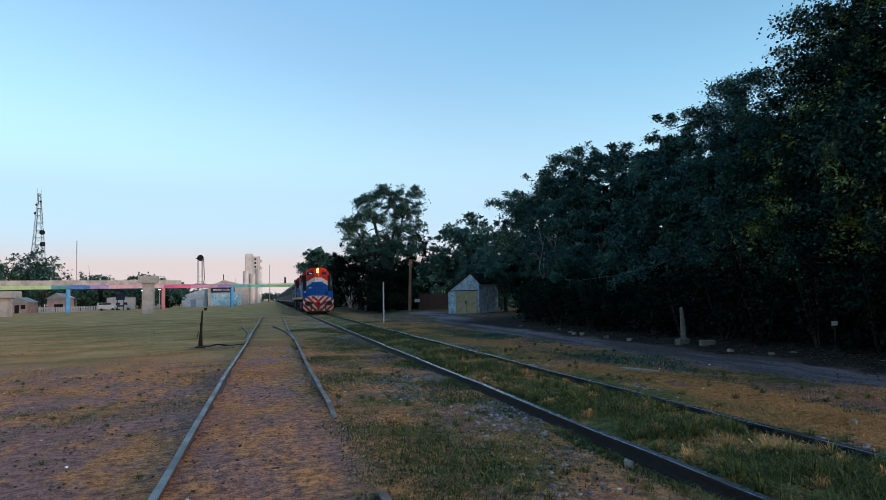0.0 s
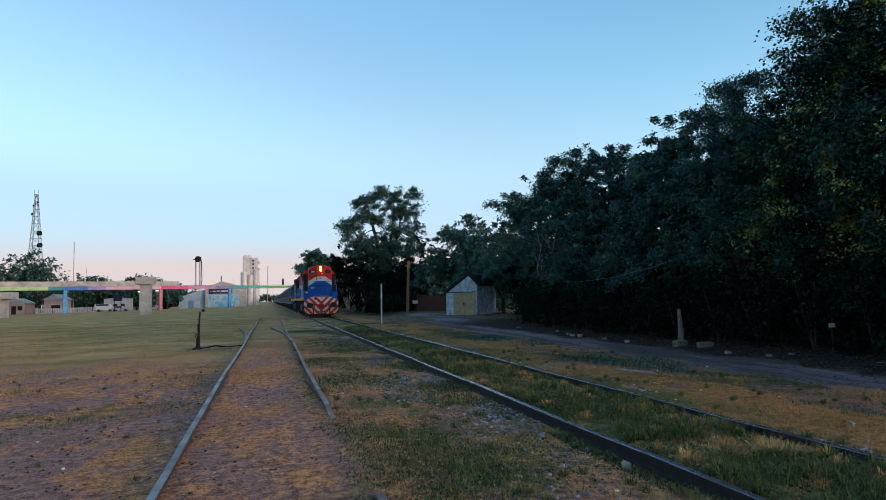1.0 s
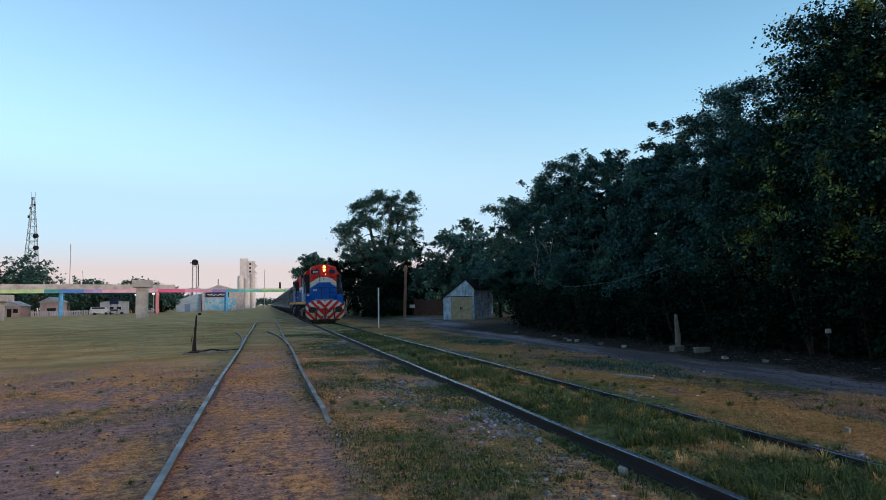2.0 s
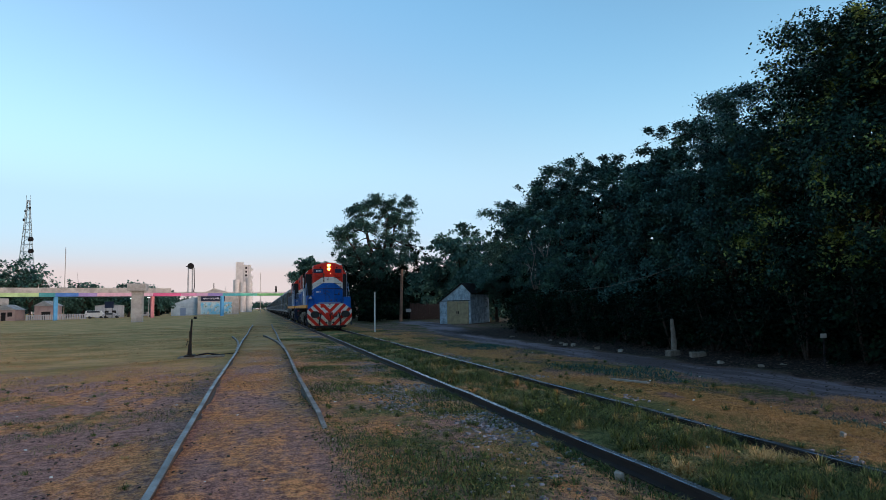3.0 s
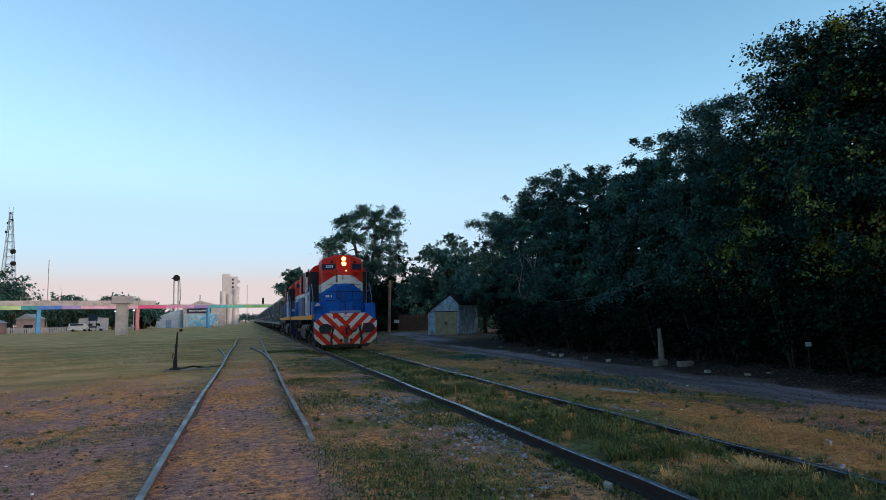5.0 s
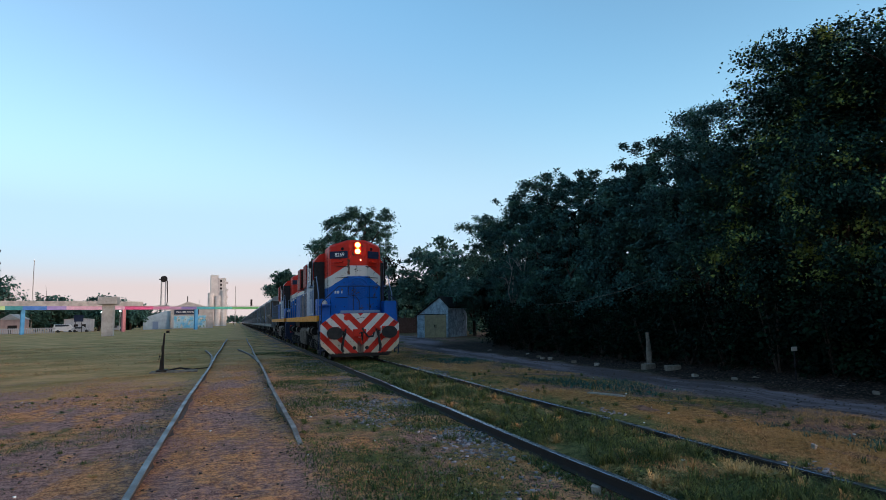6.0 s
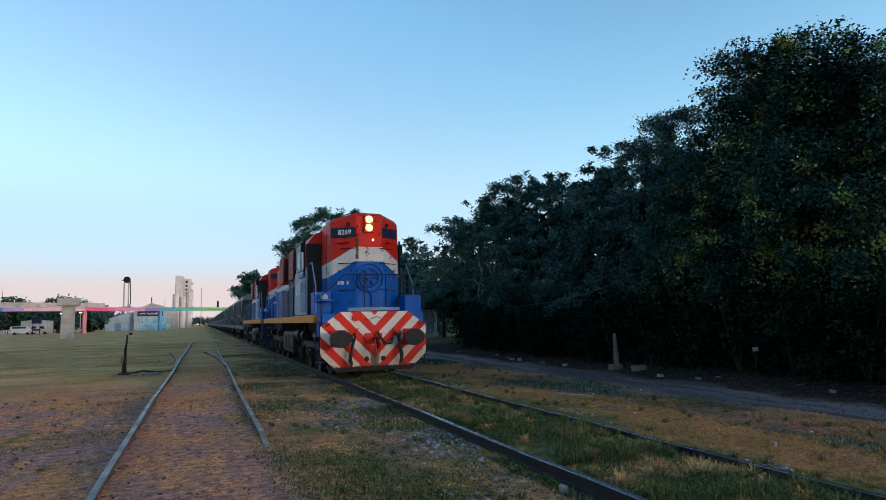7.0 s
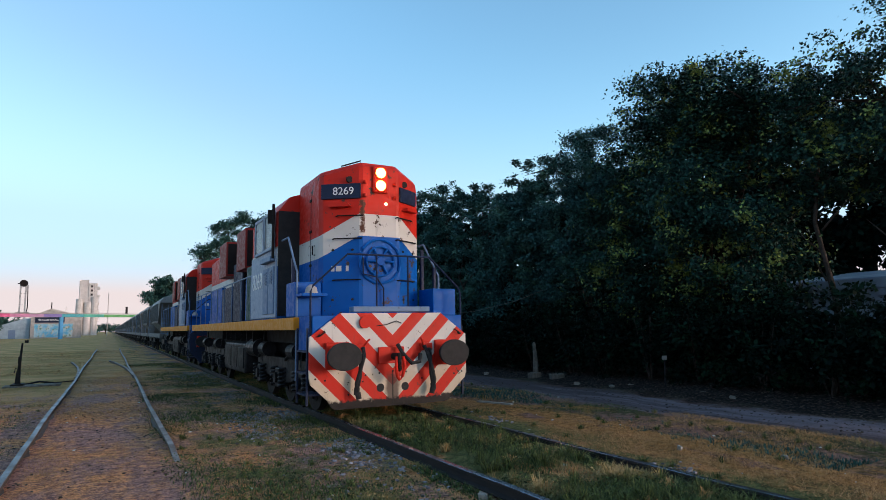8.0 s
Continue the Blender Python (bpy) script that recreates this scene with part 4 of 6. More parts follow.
def limbs(bm, base, lobes, r, rng, fork=0.35):
    """A tapered trunk and limbs that reach into the lobes."""
    top = np.mean([l[:3] for l in lobes], axis=0)
    b = Vector(base)
    f = b + (Vector(top) - b) * fork
    mid = (b + f) / 2 + Vector((rng.normal() * 0.12, rng.normal() * 0.12, 0))
    tube(bm, [b - Vector((0, 0, 0.2)), b + Vector((0, 0, 0.15)), mid, f], r, 9, [r * 1.5, r * 1.05, r * 0.85, r * 0.7])
    for l in lobes:
        e = Vector(l[:3]) + Vector((0, 0, l[5] * 0.4))
        m = f + (e - f) * 0.5 + Vector(rng.normal(size=3) * 0.25)
        tube(bm, [f - Vector((0, 0, 0.1)), m, e], r, 6, [r * 0.6, r * 0.35, r * 0.08])
        for _ in range(4):
            d = Vector(rng.normal(size=3)) * l[3] * 0.6
            s = m + (e - m) * rng.uniform(0.1, 0.8)
            tube(bm, [s, s + d * 0.5 + Vector((0, 0, 0.15)), s + d], r, 5, [r * 0.22, r * 0.13, r * 0.03])


def tree(base, lobes, n, size, r=0.18, seed=1, label="broad-leaved tree with a dense dark crown", mat="leaf", clumps=60, sigma=0.28, inner=0.35, name="tree"):
    rng = np.random.default_rng(seed)
    T = thing(name, label, "tree", base)
    local = [(l[0] - base[0], l[1] - base[1], l[2], *(1.1 * v for v in l[3:])) for l in lobes]
    bm = bmesh.new()
    limbs(bm, (0, 0, 0), local, r, rng)
    part("trunk", bm, M["bark"], T, smooth=True)
    middle = np.mean([l[:3] for l in local], axis=0)
    quads("crown", leaves(crown_points(local, n, rng, clumps, sigma, inner), size, rng, middle), M[mat], 4, T)
    return T


def row_of_trees():
    # crown lobes follow the outline of the wood beside the road
    tree((15.4, 6.0, 0.1), [(15.6, 7.6, 7.3, 1.5, 1.5, 1.0), (15.8, 5.4, 8.4, 1.6, 1.5, 1.6), (15.2, 6.6, 5.6, 1.6, 1.8, 0.9), (15.6, 3.6, 8.0, 1.8, 1.8, 2.6)], 44000, 0.085, seed=11, inner=0.5, sigma=0.3, clumps=75, label="airy tree with thin open foliage against the sky")
    tree((15.0, 12.0, 0.1), [(15.3, 12.9, 8.0, 1.5, 1.3, 1.3), (15.2, 11.2, 7.8, 1.4, 1.5, 1.3), (15.2, 9.7, 7.0, 1.5, 1.2, 1.2), (14.2, 12.4, 5.6, 1.5, 1.9, 2.0), (13.6, 13.4, 3.6, 1.2, 1.6, 1.8), (13.8, 10.8, 4.2, 1.3, 1.4, 1.8), (14.2, 9.5, 2.9, 0.9, 0.8, 0.9)], 125000, 0.095, r=0.25, seed=12, clumps=100, sigma=0.36)
    tree((15.4, 17.2, 0.1), [(15.6, 17.4, 7.5, 1.4, 1.4, 1.2), (14.6, 15.6, 6.2, 1.4, 1.5, 1.8), (14.0, 16.6, 4.0, 1.4, 2.0, 2.0)], 60000, 0.088, r=0.2, seed=13, mat="leaf_mid", sigma=0.32, label="grey-green tree with fine twigs at its top")
    tree((15.4, 20.0, 0.1), [(15.5, 19.9, 7.0, 1.4, 1.4, 1.2), (14.7, 19.2, 5.2, 1.5, 1.8, 1.7), (13.8, 20.4, 3.2, 1.4, 2.0, 1.8)], 46000, 0.105, seed=14, mat="leaf_mid")
    tree((15.6, 24.6, 0.1), [(15.4, 24.4, 6.9, 1.6, 1.8, 1.2), (14.9, 22.6, 5.6, 1.5, 1.8, 1.7), (14.0, 24.6, 3.2, 1.5, 2.4, 2.0)], 40000, 0.115, seed=15, mat="leaf_mid")
    tree((15.8, 28.6, 0.1), [(15.6, 28.2, 7.7, 1.7, 2.0, 1.1), (15.4, 31.2, 7.2, 1.6, 2.0, 1.2), (14.6, 28.5, 4.6, 1.6, 2.6, 2.4)], 38000, 0.125, seed=16, mat="leaf_mid")
    tree((17.0, 36.0, 0.1), [(16.4, 35.0, 7.2, 1.8, 2.0, 1.2), (16.4, 39.2, 7.4, 1.6, 2.2, 1.2), (16.8, 36.0, 4.6, 1.6, 2.8, 2.4)], 30000, 0.13, seed=17, mat="leaf_mid", inner=0.5, sigma=0.34, label="half-bare tree with pale dead limbs")
    for x, y, seed in ((24.5, 8.0, 61), (25.5, 12.5, 62), (24.0, 17.0, 63), (26.0, 4.0, 64)):
        tree((x, y, 0), [(x, y, 7.0, 2.4, 2.6, 2.2), (x - 1, y + 1.5, 4.6, 2.0, 2.2, 1.6), (x - 0.5, y - 1.6, 4.4, 1.8, 2.0, 1.5), (x - 0.6, y, 9.4, 1.8, 2.0, 1.4)], 11000, 0.3, r=0.2, seed=seed, mat="leaf_shaded", sigma=0.55, clumps=36, inner=0.5, label="leafy tree behind the low house")
    for y in (5.2, 6.6, 8.1, 9.3):
        T = thing("slender_tree", "slender bare-stemmed tree with leaves at its top", "tree", (14.6 + 0.4 * math.sin(y * 5), y, 0.1))
        bm = bmesh.new()
        tube(bm, [(0, 0, -0.2), (0.1, 0.1, 2.0), (-0.1, 0.3, 3.8), (0.2, 0.2, 5.6)], 0.06, 7, [0.09, 0.07, 0.05, 0.03])
        for k in range(5):
            z = 2.4 + 0.6 * k
            tube(bm, [(0, 0.2, z), (0.3 * (-1) ** k, 0.2 + 0.5 * (-1) ** (k // 2), z + 0.7)], 0.02, 5, [0.03, 0.008])
        part("trunk", bm, M["bark"], T, smooth=True)
        rg = np.random.default_rng(int(y * 10))
        quads("crown", leaves(crown_points([(0.1, 0.2, 5.3, 0.9, 1.0, 1.2), (0.2, 0.2, 4.6, 1.0, 0.9, 0.5)], 3500, rg, 22, 0.24, 0.5), 0.12, rg), M["leaf"], 4, T)
    for x, y, seed in ((11.2, 92, 5), (13.4, 90, 6)):
        B = thing("bare_shrub", "pale leafless shrub beside the line", "shrub", (x, y, 0), group="leafless shrubs")
        rg = np.random.default_rng(seed)
        bm = bmesh.new()
        for k in range(22):
            a, h = rg.uniform(0, 6.28), rg.uniform(1.6, 3.4)
            d = Vector((math.cos(a), math.sin(a), 0)) * rg.uniform(0.4, 1.5)
            tube(bm, [(0.1 * d.x, 0.1 * d.y, -0.1), d * 0.45 + Vector((0, 0, h * 0.55)), d + Vector((0, 0, h))], 0.03, 5, [0.05, 0.035, 0.015])
        part("stems", bm, M["dead_wood"], B)
    W = thing("sagging_wire", "thin pale wire sagging along the wood's edge", "wire", (12.3, 16.5, 0))
    part("strand", tube(bmesh.new(), [(0.5, 0, 2.75), (0.05, 1.0, 2.42), (0.0, 3.5, 2.15), (0.0, 6.5, 2.05), (0.4, 8.6, 2.15)], 0.007, 5), M["shade_wood"], W)
    dead = thing("dead_tree", "bare pale dead limbs among the leaves", "tree", (13.6, 29.5, 0))
    rng = np.random.default_rng(77)
    bm = bmesh.new()
    limbs(bm, (0, 0, 0), [(0.3, 0.6, 4.6, 1.0, 1.0, 1.0), (-0.2, -1.0, 4.0, 1.0, 1.0, 1.0), (0.6, 1.8, 5.4, 1.0, 1.0, 1.2), (0.2, -2.0, 5.0, 1.0, 1.0, 0.8)], 0.09, rng, 0.45)
    part("limb", bm, M["dead_wood"], dead, smooth=True)
    # backing trees added to close the wood, shade already in the leaf colour
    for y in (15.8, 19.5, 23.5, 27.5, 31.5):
        tree((18.4, y + 0.5, 0.1), [(18.3, y, 5.4, 1.6, 2.5, 2.2), (18.0, y + 1, 2.6, 1.5, 2.6, 2.4)], 7500, 0.36, seed=int(70 + y), mat="leaf_shaded", label="dark tree deep in the wood", clumps=80, sigma=0.4, inner=0.5)
    tree((20.8, 14.4, 0.1), [(20.6, 14.0, 4.6, 1.8, 1.8, 2.0), (20.4, 13.6, 2.2, 1.6, 1.6, 2.0), (20.2, 15.6, 2.5, 1.6, 1.5, 2.1)], 17000, 0.26, seed=91, mat="leaf_shaded", sigma=0.4, inner=0.5, label="dark tree deep in the wood")
    tree((19.6, 40.5, 0), [(19.4, 40, 4.6, 1.8, 3.0, 3.0), (19.6, 43.5, 2.8, 1.6, 2.6, 2.6)], 14000, 0.26, seed=90, mat="leaf_shaded", sigma=0.4, inner=0.5, label="dark tree deep in the wood")
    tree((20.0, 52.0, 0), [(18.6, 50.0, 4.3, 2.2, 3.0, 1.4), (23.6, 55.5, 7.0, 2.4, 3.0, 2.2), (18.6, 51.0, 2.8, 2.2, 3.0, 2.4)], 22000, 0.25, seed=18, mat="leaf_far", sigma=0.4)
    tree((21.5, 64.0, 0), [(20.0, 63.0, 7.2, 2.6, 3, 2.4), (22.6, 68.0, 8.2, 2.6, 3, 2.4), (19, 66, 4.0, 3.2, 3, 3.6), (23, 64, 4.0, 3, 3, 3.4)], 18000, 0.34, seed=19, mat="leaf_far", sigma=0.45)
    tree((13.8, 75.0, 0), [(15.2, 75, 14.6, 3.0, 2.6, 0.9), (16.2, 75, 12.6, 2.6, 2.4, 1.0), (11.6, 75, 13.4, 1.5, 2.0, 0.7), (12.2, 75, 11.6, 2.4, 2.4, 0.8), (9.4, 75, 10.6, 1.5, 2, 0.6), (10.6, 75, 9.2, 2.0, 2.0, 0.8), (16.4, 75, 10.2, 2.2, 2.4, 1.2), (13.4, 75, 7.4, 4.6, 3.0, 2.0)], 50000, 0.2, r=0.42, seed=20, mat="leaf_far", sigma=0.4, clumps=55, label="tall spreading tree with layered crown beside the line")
    tree((11.0, 78.0, 0), [(10.6, 78, 5.6, 3.0, 2.6, 3.2), (15.0, 79, 4.6, 3.4, 2.6, 3.6), (18.6, 77, 5.0, 3.0, 2.6, 3.8)], 24000, 0.33, r=0.3, seed=22, mat="leaf_shaded", sigma=0.5, label="dark bushy tree under the tall one")
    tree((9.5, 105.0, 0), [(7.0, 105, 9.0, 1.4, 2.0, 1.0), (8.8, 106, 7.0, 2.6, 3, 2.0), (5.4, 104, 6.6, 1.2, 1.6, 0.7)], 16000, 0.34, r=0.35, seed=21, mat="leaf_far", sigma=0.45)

    for k in range(9):
        x, y = 9.5 + 4.6 * k, 108 + 5 * math.sin(k * 2.3)
        tree((x, y, 0), [(x, y, 5.4 + 1.2 * math.sin(k * 1.7), 2.6, 2.4, 2.6), (x + 1.6, y - 1, 2.2, 2.6, 2.2, 2.2), (x - 1.5, y, 2.6, 2.2, 2.2, 2.4)], 6000, 0.5, r=0.25, seed=120 + k, mat="leaf_shaded", sigma=0.55, clumps=40, inner=0.5, label="dark tree of the wood behind the line")
    for x, y, h, seed in ((12.2, 70, 4.2, 140), (15.6, 72, 5.0, 141), (19.0, 70, 4.6, 142), (22.5, 72, 5.2, 143)):
        tree((x, y, 0), [(x, y, h * 0.75, 2.0, 1.6, h * 0.35), (x + 0.9, y - 0.4, h * 0.4, 1.8, 1.4, h * 0.36), (x - 0.9, y, h * 0.4, 1.7, 1.4, h * 0.36)], 8000, 0.3, r=0.16, seed=seed, mat="leaf_shaded", sigma=0.4, clumps=45, inner=0.5, label="low dark tree under the tall crown")
    # bushes added to fill the last sky gaps, in the shade-darkened leaf colour
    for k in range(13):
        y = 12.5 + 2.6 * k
        S = thing("thicket_bush", "backdrop bush deep in the wood, leaf colour darkened for shade", "shrub", (19.8 + 0.6 * math.sin(3 * k), y, 0), group="bushes deep in the wood")
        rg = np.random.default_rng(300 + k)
        quads("foliage", leaves(crown_points([(0, 0, 1.5, 1.3, 1.9, 1.7), (0.6, 0.5, 3.0, 1.2, 1.7, 1.2)], 2600, rg, 45, 0.42, 0.5), 0.34, rg), M["leaf_shaded"], 4, S)
    tree((18.0, 46.0, 0), [(16.4, 44.4, 3.5, 1.1, 1.2, 0.7), (17.4, 45.6, 3.7, 1.4, 1.6, 1.0), (18.4, 44.6, 3.0, 1.2, 1.6, 1.6), (19.0, 47.5, 4.6, 1.7, 1.8, 1.6)], 24000, 0.14, r=0.16, seed=150, mat="leaf_far", sigma=0.32, label="leafy tree that hangs over the tin shed")


row_of_trees()


def hedge():
    """The undergrowth along the road, one shrub after the other."""
    rng = np.random.default_rng(31)
    y = 4.0
    while y < 31:
        w = rng.uniform(1.4, 2.0)
        h = rng.uniform(1.5, 2.1) * (0.98 if y < 10 else 1.0)
        x = 12.5 + rng.uniform(-0.2, 0.3) + (0.8 if y > 30 else 0)
        lobes = [(0, 0, h * 0.55, 0.9, w * 0.75, h * 0.55), (0.9, 0.3, h * 0.8, 1.0, w * 0.8, h * 0.6)]
        S = thing("shrub", "dense dark shrub at the edge of the road", "shrub", (x, y, 0.05), group="undergrowth")
        quads("foliage", leaves(crown_points(lobes, 8000 if y < 11 else 4400, rng, 60, 0.26, 0.5), 0.11, rng), M["leaf_shaded"], 4, S)
        bm = bmesh.new()
        for _ in range(5):
            d = rng.normal(size=3) * 0.4
            tube(bm, [(0, 0, -0.1), (d[0] * 0.5, d[1] * 0.5, h * 0.4), (d[0], d[1], h * 0.9)], 0.02, 5, [0.03, 0.02, 0.006])
        part("stem", bm, M["bark"], S)
        y += w * 0.9


hedge()


def far_bushes():
    rng = np.random.default_rng(33)
    for k in range(9):
        x, y, h = 9.2 + k * 2.0, 64 + rng.uniform(-2, 2), rng.uniform(1.8, 3.0)
        if k == 0:
            x, y = 8.6, 100
        S = thing("bush", "dark bush beneath the tall trees", "shrub", (x, y, 0), group="bushes under the trees")
        quads("foliage", leaves(crown_points([(0, 0, h * 0.5, 1.5, 1.2, h * 0.5)], 3000, rng, 50, 0.3, 0.5), 0.22, rng), M["leaf_shaded"], 4, S)


far_bushes()


def blades(name, n, xr, yr, keep, height, material, label, lean=0.5, width=0.006):
    """Grass blades of two joints, scattered where keep(x, y) is above a random number."""
    rng = np.random.default_rng(sum(map(ord, name)) + n)
    x, y = rng.uniform(*xr, n), yr[0] + (yr[1] - yr[0]) * rng.random(n) ** 1.6
    k = rng.random(n) < keep(x, y)
    x, y = x[k], y[k]
    n = len(x)
    h = height * rng.uniform(0.35, 1.15, n) * (0.6 + 0.8 * value_noise(x, y, 1.1))
    a = rng.uniform(0, 2 * np.pi, n)
    w = width * (0.8 + y / 18.0)
    b = np.stack([x, y, ground_height(x, y) - 0.01], 1)
    side = np.stack([np.cos(a), np.sin(a), 0 * a], 1) * w[:, None]
    out = np.stack([-np.sin(a), np.cos(a), 0 * a], 1) * (h * lean * rng.uniform(0.1, 1.2, n))[:, None]
    up = np.array([0, 0, 1.0])
    if height < 0.056:
        return tagged(quads(name, np.stack([b - side, b + side, b + up * (h * 0.9)[:, None] + out], 1), material, 3, None, "stuff"), label, "grass")
    mid = b + up * (h * 0.6)[:, None] + out * 0.35
    tip = b + up * (h * 0.95)[:, None] + out
    verts = np.stack([b - side, b + side, mid + side * 0.7, mid - side * 0.7, tip], 1)
    i = np.arange(n)[:, None] * 5
    me = bpy.data.meshes.new(name)
    me.vertices.add(n * 5)
    me.vertices.foreach_set("co", verts.astype(np.float32).ravel())
    loops = np.concatenate([i + 0, i + 1, i + 2, i + 3, i + 3, i + 2, i + 4], 1)
    me.loops.add(n * 7)
    me.loops.foreach_set("vertex_index", loops.astype(np.int32).ravel())
    me.polygons.add(n * 2)
    start = np.stack([np.arange(n) * 7, np.arange(n) * 7 + 4], 1)
    me.polygons.foreach_set("loop_start", start.astype(np.int32).ravel())
    me.polygons.foreach_set("loop_total", np.tile([4, 3], n).astype(np.int32))
    me.update(calc_edges=True)
    me.materials.append(material)
    return tagged(new(name, me), label, "grass", kind="stuff")


def tussocks(name, places, height, material, label, per=70):
    """Clumps of long blades that arch outwards from one root."""
    rng = np.random.default_rng(len(name) + len(places))
    c = np.repeat(np.array(places, float), per, 0)
    n = len(c)
    a, out = rng.uniform(0, 2 * np.pi, n), rng.uniform(0.15, 1.0, n)
    h = height * rng.uniform(0.5, 1.15, n)
    d = np.stack([np.cos(a), np.sin(a)], 1)
    root = c + d * (0.05 * rng.random(n))[:, None]
    z = ground_height(root[:, 0], root[:, 1]) - 0.01
    side = np.stack([-d[:, 1], d[:, 0], 0 * a], 1) * (0.0022 * (1 + c[:, 1] / 14))[:, None]
    faces = []
    last = None
    for u, up, wide in ((0, 0, 1.0), (0.3, 0.55, 0.9), (0.75, 0.85, 0.6), (1.25, 0.75, 0.15)):
        p = np.concatenate([root + d * (out * h * u)[:, None], (z + h * up * (1.15 - 0.6 * out))[:, None]], 1)
        pair = (p - side * wide, p + side * wide)
        if last:
            faces.append(np.stack([last[0], last[1], pair[1], pair[0]], 1))
        last = pair
    return tagged(quads(name, np.concatenate(faces), material, 4, None, "stuff"), label, "grass")


def band(lo, hi, soft=0.3):
    return lambda x: np.clip((x - lo) / soft, 0, 1) * np.clip((hi - x) / soft, 0, 1)


def all_grass():
    # patches turned against the tracks, so that they form no rows
    vn = lambda x, y, scale: value_noise(0.8 * x + 0.6 * y, 0.8 * y - 0.6 * x, scale)
    lush = band(3.48, 5.06, 0.1)
    blades("weeds", 75000, (3.4, 5.15), (2.5, 34), lambda x, y: lush(x) * np.clip(vn(x, y, 1.3) * 3.2 - 1.0, 0.04, 1), 0.13, M["grass"], "tall green weeds between the main rails", 1.7, 0.003)
    blades("seeding_grass", 700, (3.5, 5.5), (3, 24), lambda x, y: np.clip(vn(x, y, 0.9) * 4 - 2.6, 0, 1), 0.24, M["field"], "thin dry stalks among the weeds", 0.9, 0.0022)
    mix = band(0.6, 3.34, 0.3)
    near_weeds = lambda x, y: 0.9 * np.exp(-((x - 1.3) / 0.9) ** 2 - ((y - 5.2) / 1.5) ** 2)
    blades("low_weeds", 85000, (0.4, 3.4), (3, 34), lambda x, y: mix(x) * np.clip((y - (x - 1.5) * 1.6 - 2.8) / 1.8, 0.15, 1) * np.clip(vn(x, y, 0.8) * 2.4 - 0.95 + 0.5 * (vn(x, y, 3.0) - 0.5) + near_weeds(x, y), 0.0, 1), 0.065, M["grass"], "low green weeds between the tracks", 1.4, 0.004)
    ver = band(5.26, 9.0, 0.3)
    blades("verge_grass", 90000, (5.2, 9.0), (3, 40), lambda x, y: ver(x) * np.clip(vn(x, y * 0.7, 0.6) * 5 - 2.5 + 1.4 * (vn(x, y, 2.5) - 0.5), 0.0, 1), 0.055, M["grass"], "patchy green verge grass", 1.9, 0.004)
    blades("dry_verge_grass", 210000, (5.2, 9.2), (3, 40), lambda x, y: ver(x) * np.clip(2.1 - vn(x, y * 0.7, 0.6) * 4.0 + 1.2 * (vn(x, y, 2.5) - 0.5), 0.0, 1), 0.045, M["dry"], "dry yellow verge grass", 2.2, 0.0035)
    for x0 in MAIN:
        blades("rail_side_weeds", 16000, (x0 - 0.26, x0 - 0.07), (2.5, 26), lambda x, y: np.clip(vn(x * 0.3, y, 0.9) * 4 - 1.5, 0.05, 1), 0.065, M["grass"], "weeds growing against the foot of a rail", 1.4, 0.004)
    blades("road_edge_weeds", 34000, (6.6, 9.1), (4, 34), lambda x, y: band(6.8, 8.9, 0.6)(x) * np.clip(vn(x + 7, y * 0.45, 0.8) * 7 - 4.3 + 1.5 * (vn(x, y, 3.0) - 0.5), 0.0, 1), 0.075, M["leaf_far"], "dark green weed patches beside the road", 1.4, 0.006)
    rng = np.random.default_rng(91)
    for name, n, xr, yr, top, size, label in (("clover", 45000, (3.5, 5.04), (3, 26), 0.07, 0.032, "small broad-leaved weeds between the main rails"), ("creeping_weeds", 45000, (0.6, 3.3), (3, 22), 0.03, 0.026, "creeping broad-leaved weeds between the tracks")):
        x, y = rng.uniform(*xr, n), yr[0] + (yr[1] - yr[0]) * rng.random(n) ** 1.6
        k = rng.random(n) < np.clip(vn(x, y, 1.2) * 2.6 - 0.9 + near_weeds(x, y), 0, 1)
        x, y = x[k], y[k]
        p = np.stack([x, y, ground_height(x, y) + top * rng.random(len(x)) * (0.4 + vn(x, y, 2.0))], 1)
        tagged(quads(name, leaves(p, size, rng), M["grass"], 4, None, "stuff"), label, "weeds")
    spots = lambda n, x0, x1, y0, y1: [(rng.uniform(x0, x1), y0 + (y1 - y0) * rng.random() ** 1.5) for _ in range(n)]
    tussocks("green_tussocks", spots(90, 3.55, 5.0, 4, 18), 0.2, M["grass"], "arching clumps of green grass between the main rails")
    tussocks("dry_tussocks", spots(16, 3.6, 5.3, 3.8, 13), 0.13, M["dry"], "dry orange clumps of grass beside the rail")
    tussocks("straw_tussocks", spots(9, 3.5, 5.1, 4.0, 15), 0.14, M["field"], "pale straw clumps among the weeds")
    tussocks("small_tussocks", spots(70, 0.9, 3.25, 4, 14), 0.09, M["grass"], "small grey-green clumps between the tracks", 50)
    tussocks("verge_tussocks", spots(60, 5.4, 8.6, 4.5, 18), 0.1, M["grass"], "small green clumps on the verge", 50)
    tussocks("field_tussocks", spots(70, -7, -1.1, 4.5, 16), 0.06, M["grass"], "low clumps of grass on trodden earth", 40)
    dry = band(-0.85, 3.2, 0.2)
    blades("dry_grass", 230000, (-0.9, 3.2), (3, 28), lambda x, y: dry(x) * np.clip(1.3 - vn(x, y, 0.8) * 1.9 + 0.9 * (vn(x, y, 4.0) - 0.5), 0.0, 1), 0.032, M["dry"], "short dry grass in and beside the siding", 2.6, 0.0035)
    left = band(-9, -1.0, 0.2)
